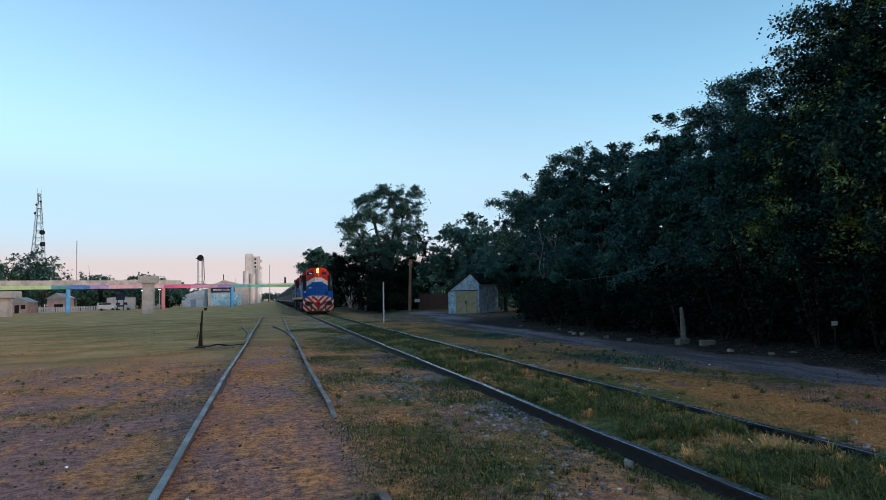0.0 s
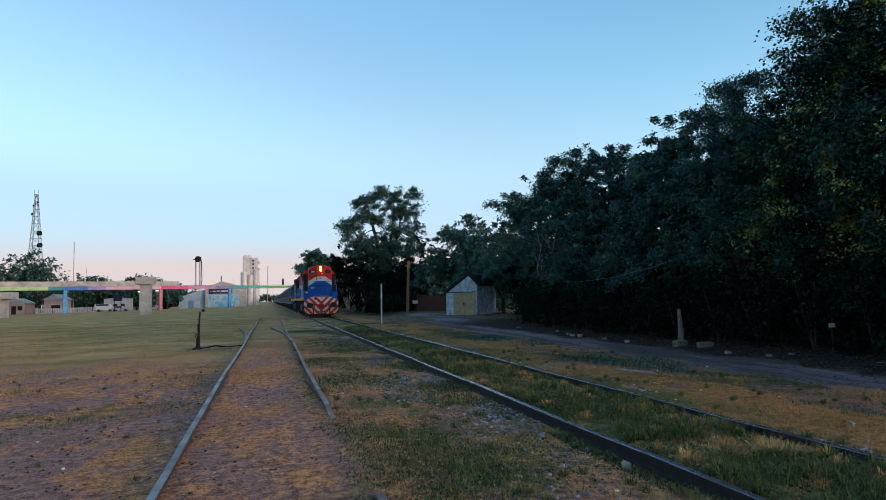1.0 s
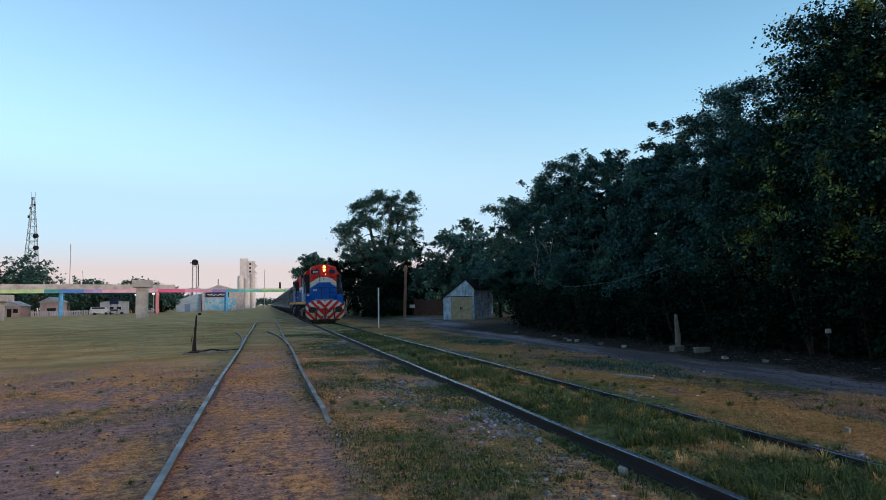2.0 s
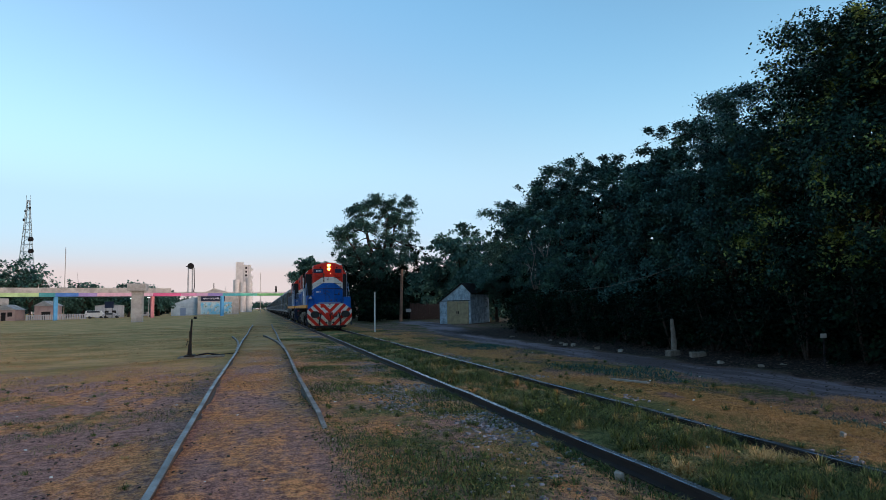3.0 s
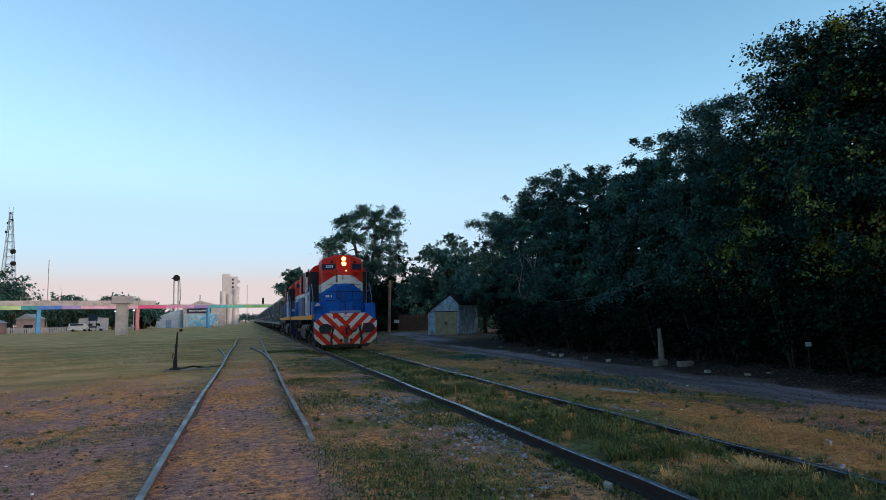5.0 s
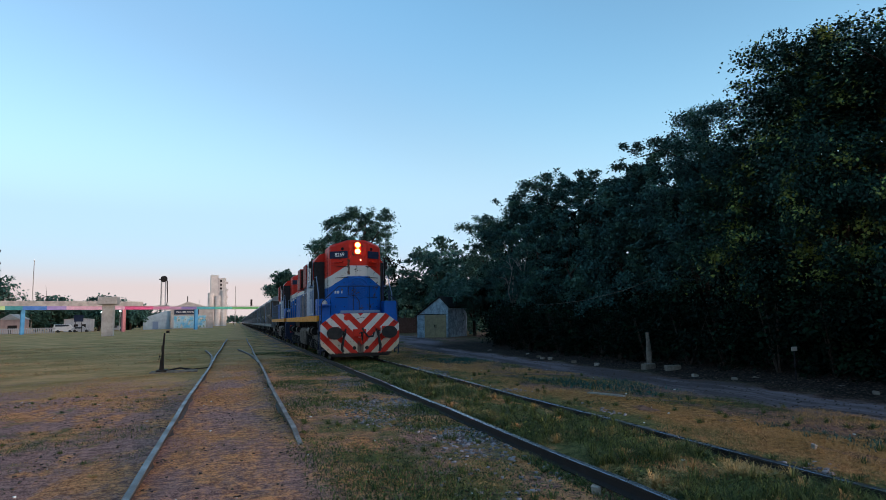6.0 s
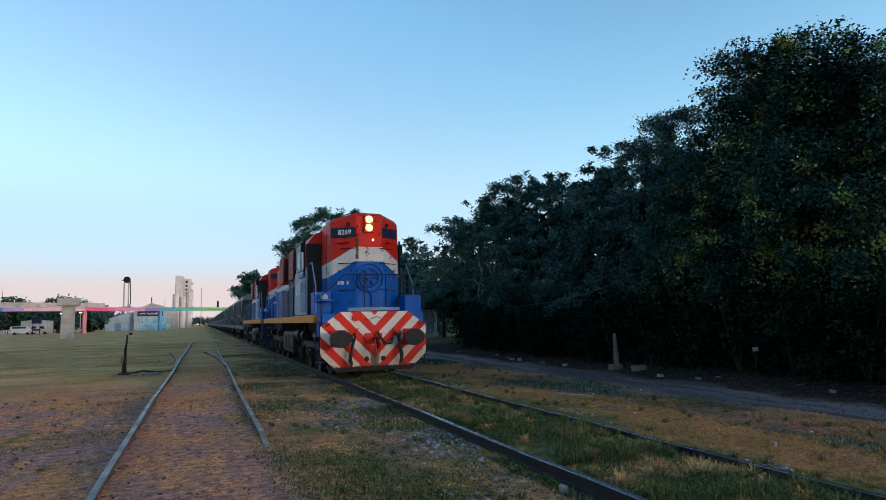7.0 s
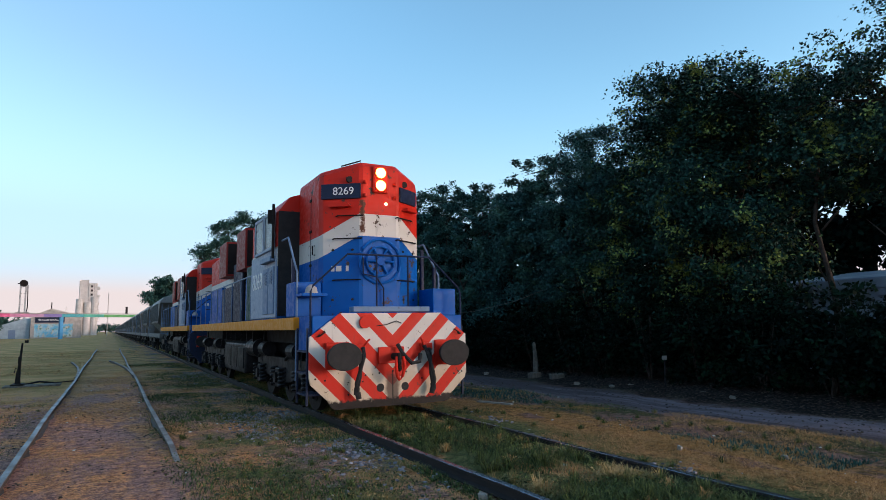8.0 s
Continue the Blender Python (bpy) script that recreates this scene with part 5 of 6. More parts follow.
    blades("tufts", 100000, (-9, -1.0), (3.5, 18), lambda x, y: left(x) * np.clip(vn(x, y * 1.7, 0.9) * 4 - 2.5 + 0.8 * (vn(x, y, 4.0) - 0.5), 0.0, 1), 0.04, M["grass"], "scattered low tufts on trodden earth", 2.0, 0.005)
    blades("dry_tufts", 150000, (-9, -1.0), (3.5, 24), lambda x, y: left(x) * np.clip(vn(x + 40, y * 1.9, 0.7) * 3.4 - 1.8 + 0.9 * (vn(x, y, 5.0) - 0.5), 0.0, 1), 0.03, M["dry"], "flattened dry grass on trodden earth", 2.0, 0.005)
    blades("field_grass", 80000, (-26, 2.5), (15, 60), lambda x, y: np.clip(vn(x, y * 1.5, 0.3) * 2.4 - 0.7, 0.0, 1) * np.clip((1.2 - x) / 2.5, 0.15, 1), 0.045, M["field"], "mown grass of the field", 1.6, 0.008)
    blades("dry_field_grass", 70000, (-26, 2.5), (14, 60), lambda x, y: np.clip(vn(x + 9, y * 1.5, 0.35) * 2.6 - 0.9, 0.0, 1), 0.045, M["dry"], "dry mown grass of the field", 1.4, 0.008)


all_grass()


def scatter(name, n, xr, yr, keep, size, material, label, category, flat=0.6):
    """Small broken lumps (boxes with shaken corners) on the ground, joined."""
    rng = np.random.default_rng(n + 5)
    x, y = rng.uniform(*xr, n), yr[0] + (yr[1] - yr[0]) * rng.random(n) ** 1.5
    k = rng.random(n) < keep(x, y)
    x, y = x[k], y[k]
    n = len(x)
    s = size * rng.uniform(0.4, 1.3, n)
    corner = np.array([(-1, -1, -1), (1, -1, -1), (1, 1, -1), (-1, 1, -1), (-1, -1, 1), (1, -1, 1), (1, 1, 1), (-1, 1, 1)], float)
    v = corner[None] * (1 + 0.35 * rng.normal(size=(n, 8, 3))) * s[:, None, None] * 0.5
    v[:, :, 2] *= flat
    a = rng.uniform(0, 6.28, n)
    c, d = np.cos(a)[:, None], np.sin(a)[:, None]
    v = np.stack([v[:, :, 0] * c - v[:, :, 1] * d, v[:, :, 0] * d + v[:, :, 1] * c, v[:, :, 2]], -1)
    v += np.stack([x, y, ground_height(x, y) + s * flat * 0.25], 1)[:, None]
    idx = np.array([(3, 2, 1, 0), (4, 5, 6, 7), (0, 1, 5, 4), (1, 2, 6, 5), (2, 3, 7, 6), (3, 0, 4, 7)])
    faces = (np.arange(n)[:, None, None] * 8 + idx[None]).reshape(-1, 4)
    me = bpy.data.meshes.new(name)
    me.vertices.add(n * 8)
    me.vertices.foreach_set("co", v.astype(np.float32).ravel())
    me.loops.add(faces.size)
    me.loops.foreach_set("vertex_index", faces.astype(np.int32).ravel())
    me.polygons.add(len(faces))
    me.polygons.foreach_set("loop_start", np.arange(0, faces.size, 4, dtype=np.int32))
    me.polygons.foreach_set("loop_total", np.full(len(faces), 4, dtype=np.int32))
    me.update(calc_edges=True)
    me.materials.append(material)
    return tagged(new(name, me), label, category, kind="stuff")


def loose_bits():
    vn = value_noise
    scatter("ballast", 16000, (1.5, 3.3), (3.5, 26), lambda x, y: np.clip(vn(x, y * 0.6, 1.0) * 3.2 - 1.5, 0, 1) * np.clip((x - 1.7) / 0.7, 0, 1) * np.clip((y - 6.5) / 2.5, 0.12, 1), 0.034, M["pebble"], "bluish grey ballast stones", "gravel")
    scatter("verge_ballast", 6000, (5.2, 6.0), (3.5, 20), lambda x, y: np.clip(vn(x, y, 0.8) * 3 - 1.6, 0, 1), 0.035, M["pebble"], "grey stones beside the rail", "gravel")
    scatter("earth_crumbs", 5000, (-8, 3), (3.5, 18), lambda x, y: np.clip(vn(x, y, 1.3) * 2 - 0.7, 0, 1), 0.022, M["debris"], "crumbs of dry earth and straw", "gravel")
    scatter("leaf_litter", 3500, (10.6, 13.0), (4, 34), lambda x, y: np.clip((x - 10.5) / 0.8, 0, 1), 0.034, M["debris"], "fallen leaves at the edge of the wood", "leaf litter", 0.25)
    scatter("road_stones", 3000, (8.6, 11.0), (5, 34), lambda x, y: 0 * x + 0.5, 0.022, M["debris"], "small stones on the dirt road", "gravel")
    scatter("pale_bits", 260, (-6, 9), (3.5, 20), lambda x, y: 0 * x + 0.6, 0.025, M["flower"], "small white flowers and scraps in the grass", "flowers", 0.5)


loose_bits()


# ------------------------------------------------------------------ distance
def footbridge():
    B = thing("footbridge", "long rainbow-painted footbridge over the tracks on slim columns", "footbridge", (-43.6, 153, 0), math.degrees(math.atan2(19, 33.3)))
    colours = [(0.04, 0.22, 0.1), (0.38, 0.55, 0.25), (0.02, 0.25, 0.28), (0.03, 0.16, 0.5), (0.3, 0.22, 0.5), (0.6, 0.34, 0.45), (0.6, 0.07, 0.22), (0.55, 0.2, 0.35), (0.45, 0.25, 0.4), (0.2, 0.15, 0.4), (0.03, 0.3, 0.35), (0.06, 0.4, 0.3), (0.1, 0.35, 0.12)]
    edges = [-45, -15, -3.4, -0.3, 4.2, 8, 20.3, 27, 31, 34, 38, 43, 48, 58]
    for k, c in enumerate(colours):
        bm = box(bmesh.new(), edges[k] - (0.0 if k else 0), edges[k + 1] - 0.01, -0.9, 0.9, 5.2, 6.0 - 0.003 * max(edges[k], 0))
        part("beam", bm, plain("beam_paint", c, tuple(0.8 * v for v in c), 1.0, 0.6), B)
    bm = box(bmesh.new(), -45, 24.5, -1.0, 1.0, 6.0, 7.1)
    part("parapet", bm, M["concrete"], B)
    bm = box(bmesh.new(), 24.5, 58, -0.95, 0.95, 6.0, 6.12)
    part("deck", bm, M["concrete"], B)
    for x, c in ((0, (0.06, 0.32, 0.6)), (20.5, (0.6, 0.2, 0.22)), (38.3, (0.06, 0.32, 0.6))):
        bm = box(bmesh.new(), x - 0.35, x + 0.35, -0.35, 0.35, -0.2, 5.2)
        part("column", bm, plain("column_paint", c, tuple(0.8 * v for v in c), 1.0, 0.6), B)
    part("signal_stub", box(bmesh.new(), 54.1, 54.5, -0.2, 0.2, 6.0, 7.9, 0.03), M["iron"], B)
    return B


footbridge()


def pier(at, h, w, cap, label):
    P = thing("concrete_pier", label, "pier", at)
    part("shaft", box(bmesh.new(), -w, w, -w, w, -0.3, h - 1.1, 0.03), M["concrete"], P)
    part("capital", box(bmesh.new(), -cap, cap, -cap, cap, h - 1.1, h, 0.05), M["concrete"], P)


pier((-17.9, 100.5, 0), 5.7, 0.72, 1.25, "tall grey concrete pier with a square capital")
pier((-42.8, 117, 0), 4.2, 1.0, 2.0, "broad low concrete pier in the grass")


def silo():
    pale = plain("pale_silo_concrete", (0.6, 0.55, 0.52), (0.46, 0.42, 0.4), 0.3, 0.85, fine=3)
    S = thing("grain_silo", "pale concrete grain silo tower with a stepped top", "silo", (-9.5, 330, 0), 4)
    part("tower", box(bmesh.new(), -3.8, -0.2, -3, 3, -0.3, 25.4, 0.1), pale, S)
    part("head_house", box(bmesh.new(), -0.2, 3.4, -3.3, 3, -0.3, 24.0, 0.1), pale, S)
    for x, h in ((-3.6, 16.5), (-0.4, 15.0), (2.4, 17.5)):
        part("bin", tube(bmesh.new(), [(x, -3.6, -0.3), (x, -3.6, h)], 1.5, 20), pale, S)
    for k in range(6):
        part("balcony", box(bmesh.new(), 3.3, 4.3, -3.6, -1.5, 3 + k * 3.6, 4.2 + k * 3.6, 0.05), pale, S)
        w = box(bmesh.new(), 0.6, 1.5, -3.42, -3.3, 18.2 + (k % 3) * 1.9, 19.2 + (k % 3) * 1.9)
        if k < 3:
            part("window", w, M["iron"], S)
        else:
            w.free()


silo()


def station():
    S = thing("goods_shed", "grey goods shed with a painted mural and a dark name board", "building", (-13.4, 205, 0), 4)
    part("wall", box(bmesh.new(), -6.1, 6.1, 0, 14, -0.3, 6.0), M["concrete"], S)
    part("gable", prism(bmesh.new(), [(-6.4, 6.0), (-1.4, 8.3), (6.6, 6.0)], "y", -0.2, 14.2), M["concrete"], S)
    part("finial", tube(bmesh.new(), [(-1.4, 0, 8.2), (-1.4, 0, 10.0)], 0.15, 6), M["iron"], S)
    n = Nodes("mural_paint", 0.7)
    sea = n.mix(n.ramp(n.noise(0.5, 3), 0.4, 0.6), (0.1, 0.36, 0.55), (0.35, 0.5, 0.55))
    n.color(n.mix(n.ramp(n.noise(0.9, 3), 0.5, 0.62), sea, n.mix(n.ramp(n.noise(1.4, 2), 0.4, 0.6), (0.5, 0.46, 0.4), (0.08, 0.2, 0.12))))
    part("mural", box(bmesh.new(), -5.2, 4.0, -0.05, 0.0, 0.3, 4.0), n.mat, S, "faded blue landscape mural")
    board = part("name_board", box(bmesh.new(), -5.1, 1.9, -0.3, -0.06, 4.35, 5.85), M["navy"], S, "dark name board with white capitals")
    letters("MARCOS JUAREZ", 0.68, (-1.9, -0.315, 5.1), (90, 0, 0), plain("white_letters", (0.85, 0.85, 0.84), (0.75, 0.75, 0.74), 2, 0.6), board)
    A = thing("tin_annex", "low pale blue tin shed beside the goods shed", "shed", (-24.0, 206, 0), 4)
    tin = plain("pale_blue_tin", (0.3, 0.4, 0.48), (0.22, 0.3, 0.36), 1.0, 0.6)
    part("wall", box(bmesh.new(), -3.2, 4.2, 0, 10, -0.3, 3.4), tin, A)
    part("roof", prism(bmesh.new(), [(-3.5, 3.4), (3.0, 5.6), (4.4, 5.6), (4.4, 3.4)], "y", -0.3, 10.3), tin, A)
    part("door", box(bmesh.new(), -0.6, 1.0, -0.06, 0, 0, 2.4), M["greyblue"], A)


station()


def lattice_mast():
    T = thing("radio_mast", "tapering pale lattice radio mast with round dishes", "mast", (-69.6, 215, 0))
    h, b, t = 36.5, 2.5, 0.28
    w = lambda z: b + (t - b) * z / h
    steel = plain("mast_paint", (0.3, 0.38, 0.4), (0.22, 0.29, 0.31), 0.3, 0.6)
    for sx, sy in ((-1, -1), (1, -1), (1, 1), (-1, 1)):
        part("leg", tube(bmesh.new(), [(sx * b, sy * b, -0.3), (sx * t, sy * t, h)], 0.14, 5), steel, T)
    bm = bmesh.new()
    zs = np.linspace(0, h, 17)
    for z0, z1 in zip(zs, zs[1:]):
        for (ax, ay), (bx, by) in (((-1, -1), (1, -1)), ((1, -1), (1, 1)), ((1, 1), (-1, 1)), ((-1, 1), (-1, -1))):
            tube(bm, [(ax * w(z0), ay * w(z0), z0), (bx * w(z1), by * w(z1), z1)], 0.05, 4)
            tube(bm, [(ax * w(z1), ay * w(z1), z1), (bx * w(z1), by * w(z1), z1)], 0.07, 4)
    part("bracing", bm, steel, T)
    for z, s, r in ((20.6, 1, 0.7), (24.3, 1, 0.7), (30.3, -1, 0.4), (33, -1, 0.3), (34, 1, 0.3)):
        part("dish", tube(bmesh.new(), [(s * w(z), -w(z), z), (s * (w(z) + r), -w(z) - 0.5 * r, z)], r, 12), M["iron"], T)
    for x in (-0.6, 0.5):
        part("aerial", tube(bmesh.new(), [(x, 0, h - 0.5), (x, 0, h + 1.6)], 0.06, 5), steel, T)


lattice_mast()


def bucket_elevator():
    E = thing("bucket_elevator", "tall twin-pipe grain elevator with a rounded head", "grain elevator", (-22.7, 215, 0))
    zinc = plain("galvanised_sheet", (0.4, 0.39, 0.38), (0.26, 0.25, 0.245), 1.5, 0.55, 0.3)
    for x in (-0.75, 0.55):
        part("leg", box(bmesh.new(), x - 0.17, x + 0.17, -0.3, 0.3, 0, 16), zinc, E)
    for k in range(5):
        part("tie", box(bmesh.new(), -0.577, 0.377, -0.05, 0.05, 8.2 + 1.6 * k, 8.32 + 1.6 * k), zinc, E)
    part("head", tube(bmesh.new(), [(0, -0.5, 16), (0, 0.5, 16)], 1.0, 16), M["iron"], E)
    part("motor", box(bmesh.new(), -1.5, -0.95, -0.2, 0.2, 15.7, 16.0, 0.05), M["iron"], E)
    part("spout", tube(bmesh.new(), [(1.0, 0, 15.5), (1.2, 0, 9), (0.8, 0, 7)], 0.13, 8), M["iron"], E)
    part("platform", box(bmesh.new(), -1.6, 1.6, -1, 1, 6.4, 7.6), M["concrete"], E)


bucket_elevator()


def far_trees():
    rng = np.random.default_rng(41)
    for k, (x, y, h) in enumerate(((-76, 196, 13), (-72, 188, 15), (-67, 190, 17), (-63, 194, 18), (-60, 190, 16), (-55, 205, 10), (-50, 200, 11.5), (-46, 205, 10), (-42, 204, 10), (-38, 200, 11.5), (-35, 204, 11.5), (-31, 208, 8), (-27, 214, 6.5), (-58, 215, 10), (-66, 220, 10), (-53, 214, 9), (-48, 216, 9), (-43, 216, 9), (-39, 214, 9), (-33, 216, 8), (-70, 212, 10), (-56, 196, 8), (-9, 420, 7), (-3, 520, 8), (4, 600, 9))):
        lobes = [(x + rng.uniform(-3, 3), y + rng.uniform(-3, 3), h * rng.uniform(0.3, 0.78), rng.uniform(2.8, 4.4), rng.uniform(2.8, 4.4), h * 0.2) for _ in range(7)]
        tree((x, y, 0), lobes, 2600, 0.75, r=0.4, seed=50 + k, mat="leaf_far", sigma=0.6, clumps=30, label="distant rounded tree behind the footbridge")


far_trees()


# ------------------------------------------------------------------ beside the line
def shed():
    S = thing("tin_shed", "small weathered tin shed with yellowish double doors", "shed", (14.1, 44.6, 0), -45)
    wall = plain("pale_tin", (0.44, 0.58, 0.68), (0.17, 0.23, 0.28), 2.5, 0.5, 0.3, fine=14)
    ochre = plain("ochre_door", (0.36, 0.29, 0.16), (0.24, 0.19, 0.12), 3, 0.7)
    part("wall", prism(bmesh.new(), [(-1.4, -0.2), (1.25, -0.2), (1.25, 2.5), (0.6, 3.15), (-1.4, 1.85)], "y", 0, 3.4), wall, S)
    for k in range(21):
        u = -1.36 + k * 0.126
        top = 1.85 + 1.3 * (u + 1.4) / 2.0 if u < 0.6 else 3.15 - (u - 0.6)
        part("rib", box(bmesh.new(), u - 0.02, u + 0.02, -0.02, 0.0, 1.9 if -0.7 < u < 1.1 else 0.0, top - 0.04), wall, S)
        part("rib", box(bmesh.new(), 1.25, 1.27, 0.1 + k * 0.155, 0.14 + k * 0.155, 0, 2.46), wall, S)
    part("lintel", box(bmesh.new(), -1.38, 1.23, -0.05, -0.022, 1.86, 1.92), M["iron"], S)
    for x0 in (-0.72, 0.2):
        leaf = part("door_leaf", box(bmesh.new(), x0, x0 + 0.91, -0.06, -0.024, 0.05, 1.85, 0.01), ochre, S)
        for k in range(4):
            part("board", box(bmesh.new(), x0 + 0.03 + k * 0.22, x0 + 0.22 + k * 0.22, -0.07, -0.06, 0.08, 1.82), ochre, leaf)
        part("hasp", box(bmesh.new(), x0 + (0.82 if x0 < 0 else 0.03), x0 + (0.88 if x0 < 0 else 0.09), -0.09, -0.07, 0.9, 1.1), M["iron"], leaf)
    for outline in ([(-1.56, 1.7), (-1.56, 1.76), (0.6, 3.24), (0.6, 3.17)], [(0.6, 3.17), (0.6, 3.24), (1.42, 2.41), (1.42, 2.34)]):
        part("roof_sheet", prism(bmesh.new(), outline, "y", -0.15, 3.6), M["iron"], S)


def board_fence():
    F = thing("board_fence", "dark board fence under the trees beside the shed", "fence", (14.4, 61, 0), -6)
    rng = np.random.default_rng(8)
    for k in range(26):
        h = 1.75 + rng.uniform(-0.12, 0.12)
        part("board", box(bmesh.new(), k * 0.2, k * 0.2 + 0.18, -0.012, 0.012, -0.1, h), M["fence"], F)
    for k in range(4):
        part("post", box(bmesh.new(), k * 1.7, k * 1.7 + 0.1, 0.014, 0.11, -0.2, 1.95), M["fence"], F)
    for z in (0.5, 1.4):
        part("rail", box(bmesh.new(), 0, 5.2, 0.112, 0.15, z, z + 0.08), M["fence"], F)


board_fence()


shed()


def track_wall():
    W = thing("long_low_house", "long pale blue house with a moulded cornice behind the trees", "house", (18.2, 4, 0))
    pale = plain("pale_blue_render", (0.32, 0.4, 0.54), (0.23, 0.29, 0.4), 0.6, 0.85)
    part("wall", box(bmesh.new(), 0, 6, -8, 7.6, -0.2, 2.38), pale, W)
    part("cornice", box(bmesh.new(), -0.25, 6.2, -8.2, 7.8, 2.41, 2.72, 0.04), pale, W)
    tin = plain("roof_tin", (0.5, 0.55, 0.62), (0.36, 0.4, 0.46), 1.2, 0.5, 0.3)
    part("roof", prism(bmesh.new(), [(-0.2, 2.723), (3.0, 3.1), (6.2, 2.723)], "y", -8.1, 7.7), tin, W)
    for k in range(37):
        part("dentil", box(bmesh.new(), -0.16, -0.003, -7.9 + k * 0.42, -7.7 + k * 0.42, 2.23, 2.405), pale, W)


track_wall()


def car(at, rz, color, label, van=False):
    C = thing("parked_car", label, "car", at, rz)
    paint = plain("car_paint", color, tuple(0.8 * v for v in color), 2, 0.3, 0.0, 0.0)
    if van:
        side = [(-2.3, 0.4), (2.3, 0.4), (2.3, 1.1), (1.7, 1.25), (1.2, 2.0), (-2.2, 2.05), (-2.3, 1.2)]
    else:
        side = [(-2.0, 0.35), (2.0, 0.35), (2.1, 0.75), (1.1, 0.92), (0.5, 1.4), (-1.2, 1.42), (-1.9, 0.95), (-2.1, 0.8)]
    part("body", prism(bmesh.new(), side, "y", -0.85, 0.85, 0.05), paint, C)
    top = 1.95 if van else 1.34
    for s in (-1, 1):
        part("side_window", box(bmesh.new(), -1.3 if not van else -1.9, 0.4 if not van else 1.0, s * 0.86 - 0.01, s * 0.86 + 0.01, top - 0.45, top), M["glass"], C)
        for x in (-1.3, 1.3):
            part("wheel", tube(bmesh.new(), [(x, s * 0.7, 0.32), (x, s * 0.9, 0.32)], 0.32, 14), M["black"], C)


def village():
    """Small houses, cars and lamps at the far side of the field."""
    pink = plain("pink_render", (0.4, 0.27, 0.24), (0.3, 0.2, 0.18), 0.7, 0.8)
    white = plain("white_render", (0.42, 0.42, 0.43), (0.32, 0.32, 0.34), 0.7, 0.8)
    for x, y, w, h, m, lab in ((-60.0, 172, 5.0, 2.6, pink, "small pinkish house under the trees"), (-51.5, 172, 4.2, 3.4, pink, "small pink chapel-like house with a gable"), (-66, 176, 5, 3.0, white, "pale low house under the trees"), (-41.6, 190, 6.0, 3.4, white, "white kiosk with a flat roof")):
        H = thing("far_house", lab, "house", (x, y, 0), -6)
        part("wall", box(bmesh.new(), -w / 2, w / 2, 0, 5, -0.3, h), m, H)
        part("roof", prism(bmesh.new(), [(-w / 2 - 0.3, h), (w / 2 + 0.3, h), (0, h + (1.3 if m is pink else 0.3))], "y", -0.3, 5.3), M["concrete"], H)
        part("door", box(bmesh.new(), -0.5, 0.5, -0.05, 0, 0, 2.0), M["iron"], H)
        part("window", box(bmesh.new(), w / 2 - 1.6, w / 2 - 0.6, -0.05, 0, 1.0, 2.0), M["iron"], H)
    car((-41.5, 178, 0), 5, (0.6, 0.6, 0.6), "white van parked by the field", True)
    car((-37.8, 178, 0), 3, (0.35, 0.36, 0.38), "silver car parked by the field")
    car((-30.5, 182, 0), 4, (0.3, 0.31, 0.34), "grey car parked by the field")
    F = thing("street_fence", "low white fence along the far street", "fence", (-48, 168, 0))
    for k in range(36):
        part("fence_post", box(bmesh.new(), -6 + k * 0.36, -5.8 + k * 0.36, -0.05, 0.05, -0.1, 1.3), white, F)
    part("fence_rail", box(bmesh.new(), -6, 7, -0.07, -0.05, 1.0, 1.15), white, F)
    for x, y, h in ((-53.5, 195, 20.0), (-33.6, 180, 5.0), (-29.5, 181, 5.2), (-6.6, 300, 22), (-16.5, 300, 12)):
        L = thing("lamp_post", "slim pole standing among the far trees", "pole", (x, y, 0))
        part("pole", tube(bmesh.new(), [(0, 0, -0.2), (0, 0, h)], 0.1, 6), M["concrete"], L)
        if h < 8:
            part("lamp_head", box(bmesh.new(), -0.28, 0.28, -0.15, 0.15, h - 0.05, h + 0.12), glow("street_light", (0.8, 0.95, 1.0), 1.6), L)
    A = thing("radio_mast", "thin distant mast standing beyond the silo", "mast", (-1.1, 282, 0))
    part("pole", tube(bmesh.new(), [(0, 0, -0.3), (0, 0, 17.2)], 0.16, 6, [0.2, 0.11]), M["concrete"], A)
    B = thing("billboard", "small dark sign board on two posts", "sign", (-36.7, 170, 0))
    part("panel", box(bmesh.new(), -1.0, 1.0, -0.1, 0.1, 2.6, 4.2), M["navy"], B)
    for x in (-0.7, 0.7):
        part("post", tube(bmesh.new(), [(x, 0, -0.2), (x, 0, 2.7)], 0.08, 6), M["iron"], B)


village()


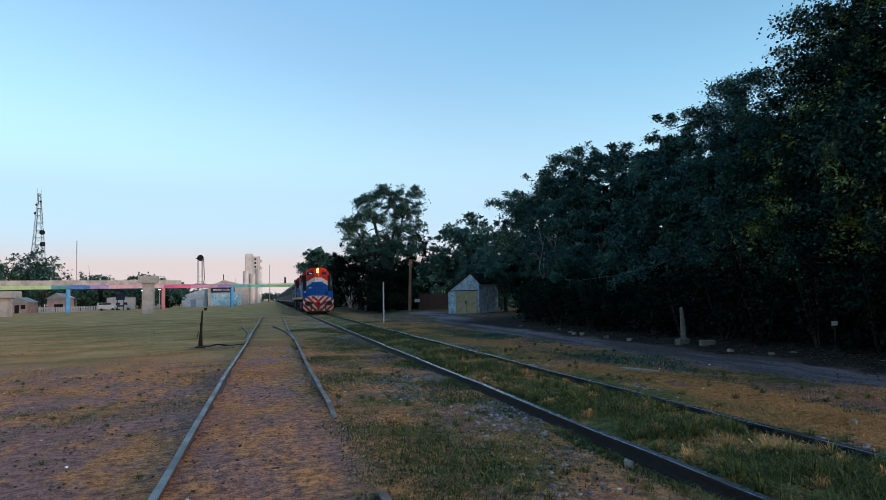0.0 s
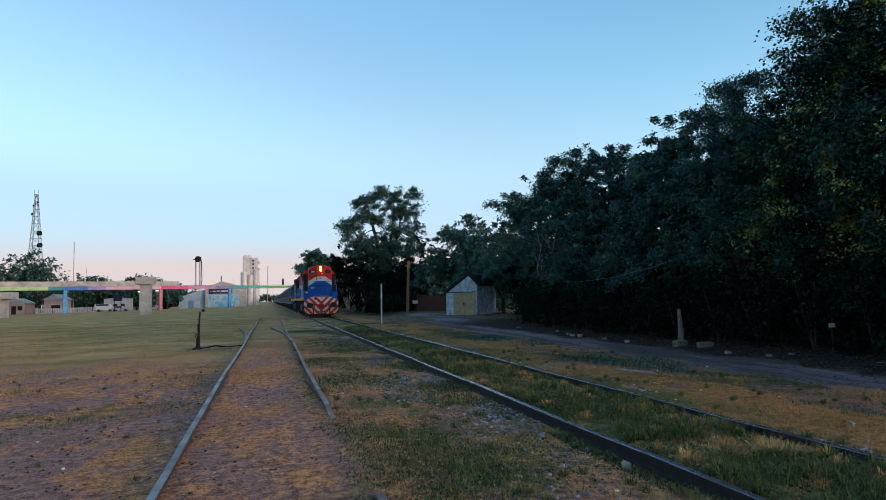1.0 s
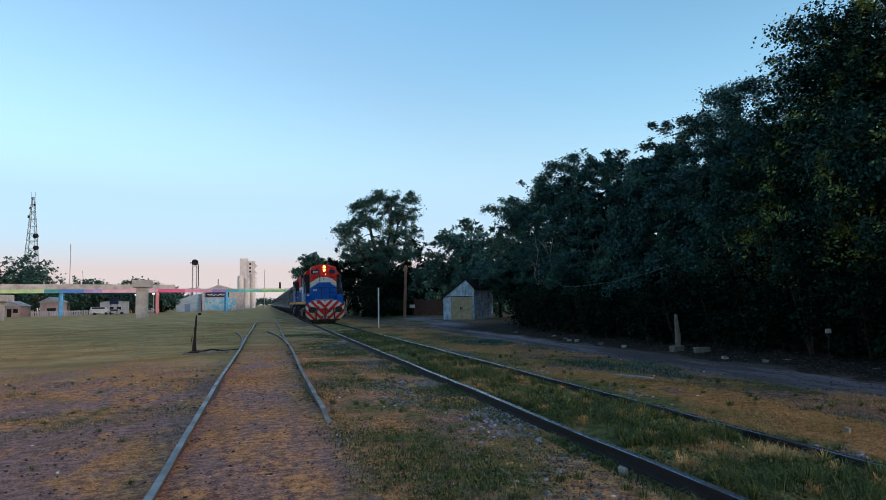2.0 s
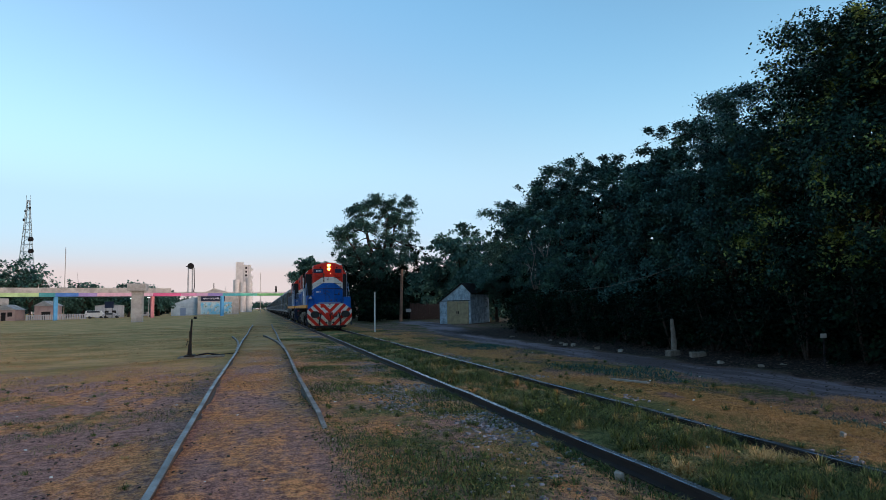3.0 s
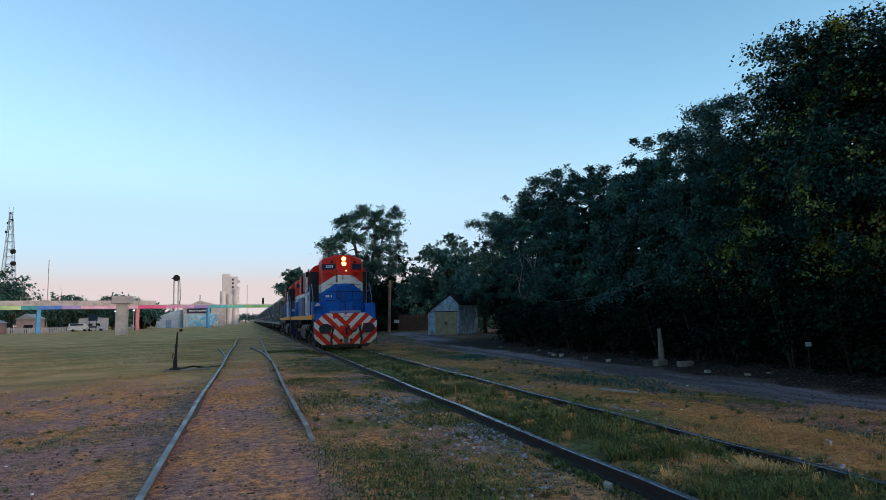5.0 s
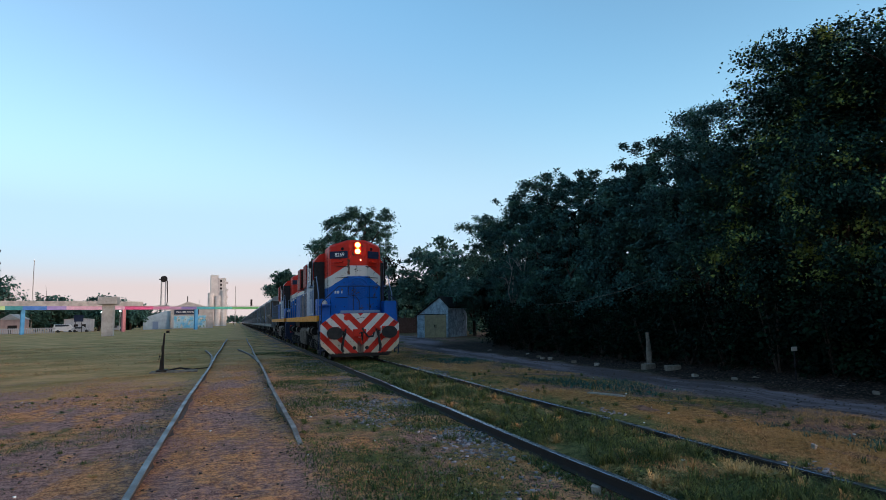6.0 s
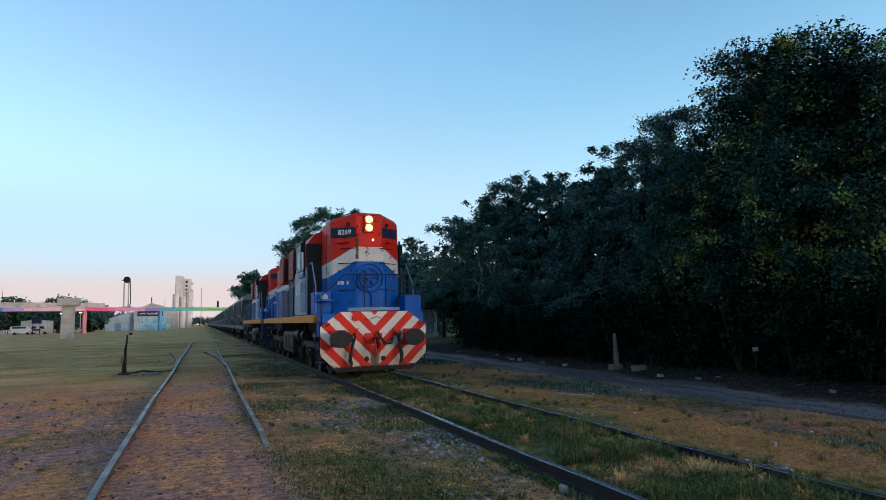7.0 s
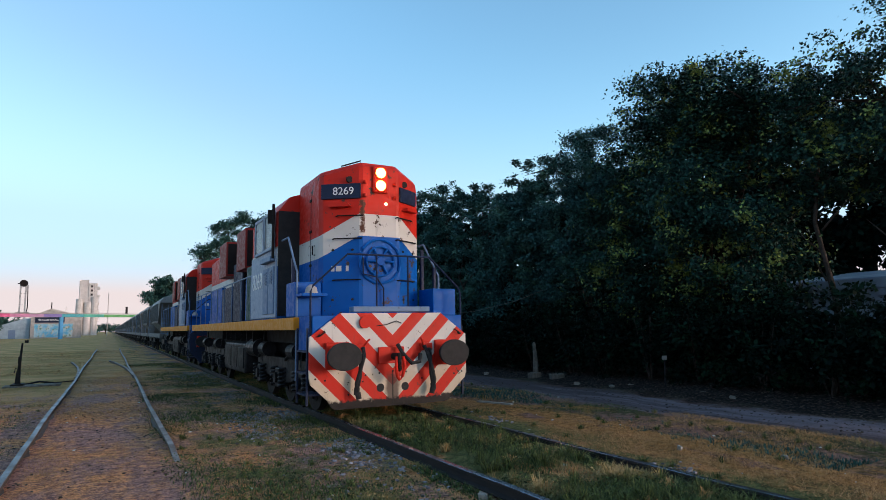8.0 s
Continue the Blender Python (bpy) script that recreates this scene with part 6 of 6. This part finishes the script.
def uprights():
    P = thing("marker_post", "thin white marker post beside the rails", "post", (6.7, 38, 0))
    part("stake", tube(bmesh.new(), [(0, 0, -0.2), (0.02, 0, 2.5)], 0.045, 10), M["white"], P)
    Q = thing("old_pole", "leaning rusty brown pole", "pole", (12.6, 57.3, 0))
    part("shaft", tube(bmesh.new(), [(0, 0, -0.3), (0.2, 0, 5.1)], 0.14, 8, [0.16, 0.12]), plain("rust_pole", (0.2, 0.1, 0.06), (0.1, 0.06, 0.04), 4, 0.8), Q)
    G = thing("stone_post", "pale leaning wooden post at the wood's edge", "post", (11.45, 15.3, 0))
    part("shaft", tube(bmesh.new(), [(0, 0, -0.2), (0, 0, 0.4), (-0.03, 0, 1.05)], 0.08, 8, [0.08, 0.08, 0.045]), M["shade_wood"], G)
    for k, (x, y, rz) in enumerate(((11.25, 15.1, 10), (11.45, 14.3, -15))):
        C = thing("stone_block", "grey concrete block lying by the road", "block", (x, y, 0.05), rz)
        part("block", box(bmesh.new(), -0.2, 0.2, -0.1, 0.1, -0.05, 0.12, 0.015), M["shade_wood"], C)
    L = thing("loose_plank", "weathered grey board lying in the grass", "plank", (6.75, 10.4, 0.06), 110)
    part("board", box(bmesh.new(), -0.42, 0.42, -0.05, 0.05, 0.0, 0.03, 0.006), M["wood"], L)
    S = thing("switch_stand", "black iron switch lever stand", "switch lever", (-2.35, 22.4, 0))
    part("base", box(bmesh.new(), -0.16, 0.16, -0.3, 0.3, -0.05, 0.1, 0.01), M["iron"], S)
    for dy in (-0.22, 0.18):
        part("tie", box(bmesh.new(), -0.35, 1.1, dy - 0.1, dy + 0.1, -0.06, 0.05, 0.01), M["shade_wood"], S)
    part("bracket", prism(bmesh.new(), [(-0.075, 0.1), (0.075, 0.1), (0.05, 0.42), (-0.05, 0.42)], "y", -0.1, -0.075), M["iron"], S)
    part("handle", tube(bmesh.new(), [(0.02, -0.02, 0.5), (-0.08, -0.05, 0.56), (-0.1, -0.05, 0.42)], 0.02, 6), M["iron"], S)
    part("housing", box(bmesh.new(), -0.05, 0.05, -0.07, 0.07, 0.1, 0.48, 0.015), M["iron"], S)
    part("lever", tube(bmesh.new(), [(0.0, 0, 0.3), (0.02, 0, 0.8), (0.05, 0, 1.3)], 0.04, 8, [0.045, 0.035, 0.025]), M["iron"], S)
    part("counterweight", box(bmesh.new(), -0.03, 0.05, -0.05, 0.05, 0.66, 0.9, 0.015), M["iron"], S)
    part("target", box(bmesh.new(), 0.1, 0.2, -0.01, 0.01, 1.3, 1.38, 0.003), M["iron"], S)
    part("rod", tube(bmesh.new(), [(0, 0, 0.02), (1.5, 1.4, 0.02)], 0.018, 6), M["iron"], S)
    part("crank", tube(bmesh.new(), [(0.1, 0.2, 0.04), (0.5, 0.5, 0.1), (0.9, 0.3, 0.05)], 0.03, 6), M["iron"], S)

    # near board stands for a white scrap in the hedge, its stake is added
    for x, y, h, w in ((11.75, 10.6, 0.8, 0.08), (13.3, 57.0, 1.3, 0.25)):
        N = thing("small_sign", "small pale board on a dark stake", "sign", (x, y, 0))
        part("stake", tube(bmesh.new(), [(0, 0, -0.15), (0.02, 0, h)], 0.02, 6), M["fence"], N)
        part("board", box(bmesh.new(), -w, w, -0.03, -0.012, h - w * 1.2, h, 0.004), M["concrete"], N)
    for x, y, r, lab in ((6.4, 5.6, 0.035, "pale rough stone lying on the verge"), (3.15, 5.1, 0.045, "flat pale stone beside the rail"), (5.35, 7.3, 0.045, "flat grey stone by the rail"), (8.0, 5.9, 0.03, "small white stone in the grass"), (7.0, 4.6, 0.03, "small white stone in the grass")):
        K = thing("verge_stone", lab, "stone", (x, y, 0.02), 40 * x)
        rg = np.random.default_rng(int(100 * x))
        bm = box(bmesh.new(), -r, r, -0.7 * r, 0.7 * r, -0.06, 0.55 * r)
        for v in bm.verts:
            v.co += Vector(rg.normal(size=3) * 0.2 * r)
        bmesh.ops.bevel(bm, geom=list(bm.edges), offset=0.15 * r, segments=1, affect="EDGES")
        part("stone", bm, M["wood"], K)
    rng = np.random.default_rng(17)
    for k in range(16):
        x, y = rng.uniform(10.9, 11.7), rng.uniform(8, 30)
        R = thing("rubble_stone", "pale stone lying at the road's edge", "stone", (x, y, 0.02), rng.uniform(0, 180), group="stones by the road")
        bm = box(bmesh.new(), -0.07, 0.07, -0.05, 0.05, -0.06, 0.045)
        for v in bm.verts:
            v.co += Vector(rng.normal(size=3) * 0.014)
        bmesh.ops.bevel(bm, geom=list(bm.edges), offset=0.008, segments=1, affect="EDGES")
        part("stone", bm, M["wood"] if k % 3 == 0 else M["shade_wood"], R)


uprights()


# ------------------------------------------------------------------ what moves
SPEED, STOP_Y = 6.35, 9.8


def motions():
    times = [0.5 * k for k in range(17)]
    for ob, behind in TRAIN:
        walk(ob, [(t, pose(MID, STOP_Y + SPEED * (8 - t) + behind, 0)) for t in times])
    steps = [k / 10 for k in range(81)]
    for w, y, r in WHEELS:
        turn = math.degrees(SPEED / r)
        walk(w, [(t, pose(0, y, RAIL_Z + r, turn * t)) for t in steps])


motions()
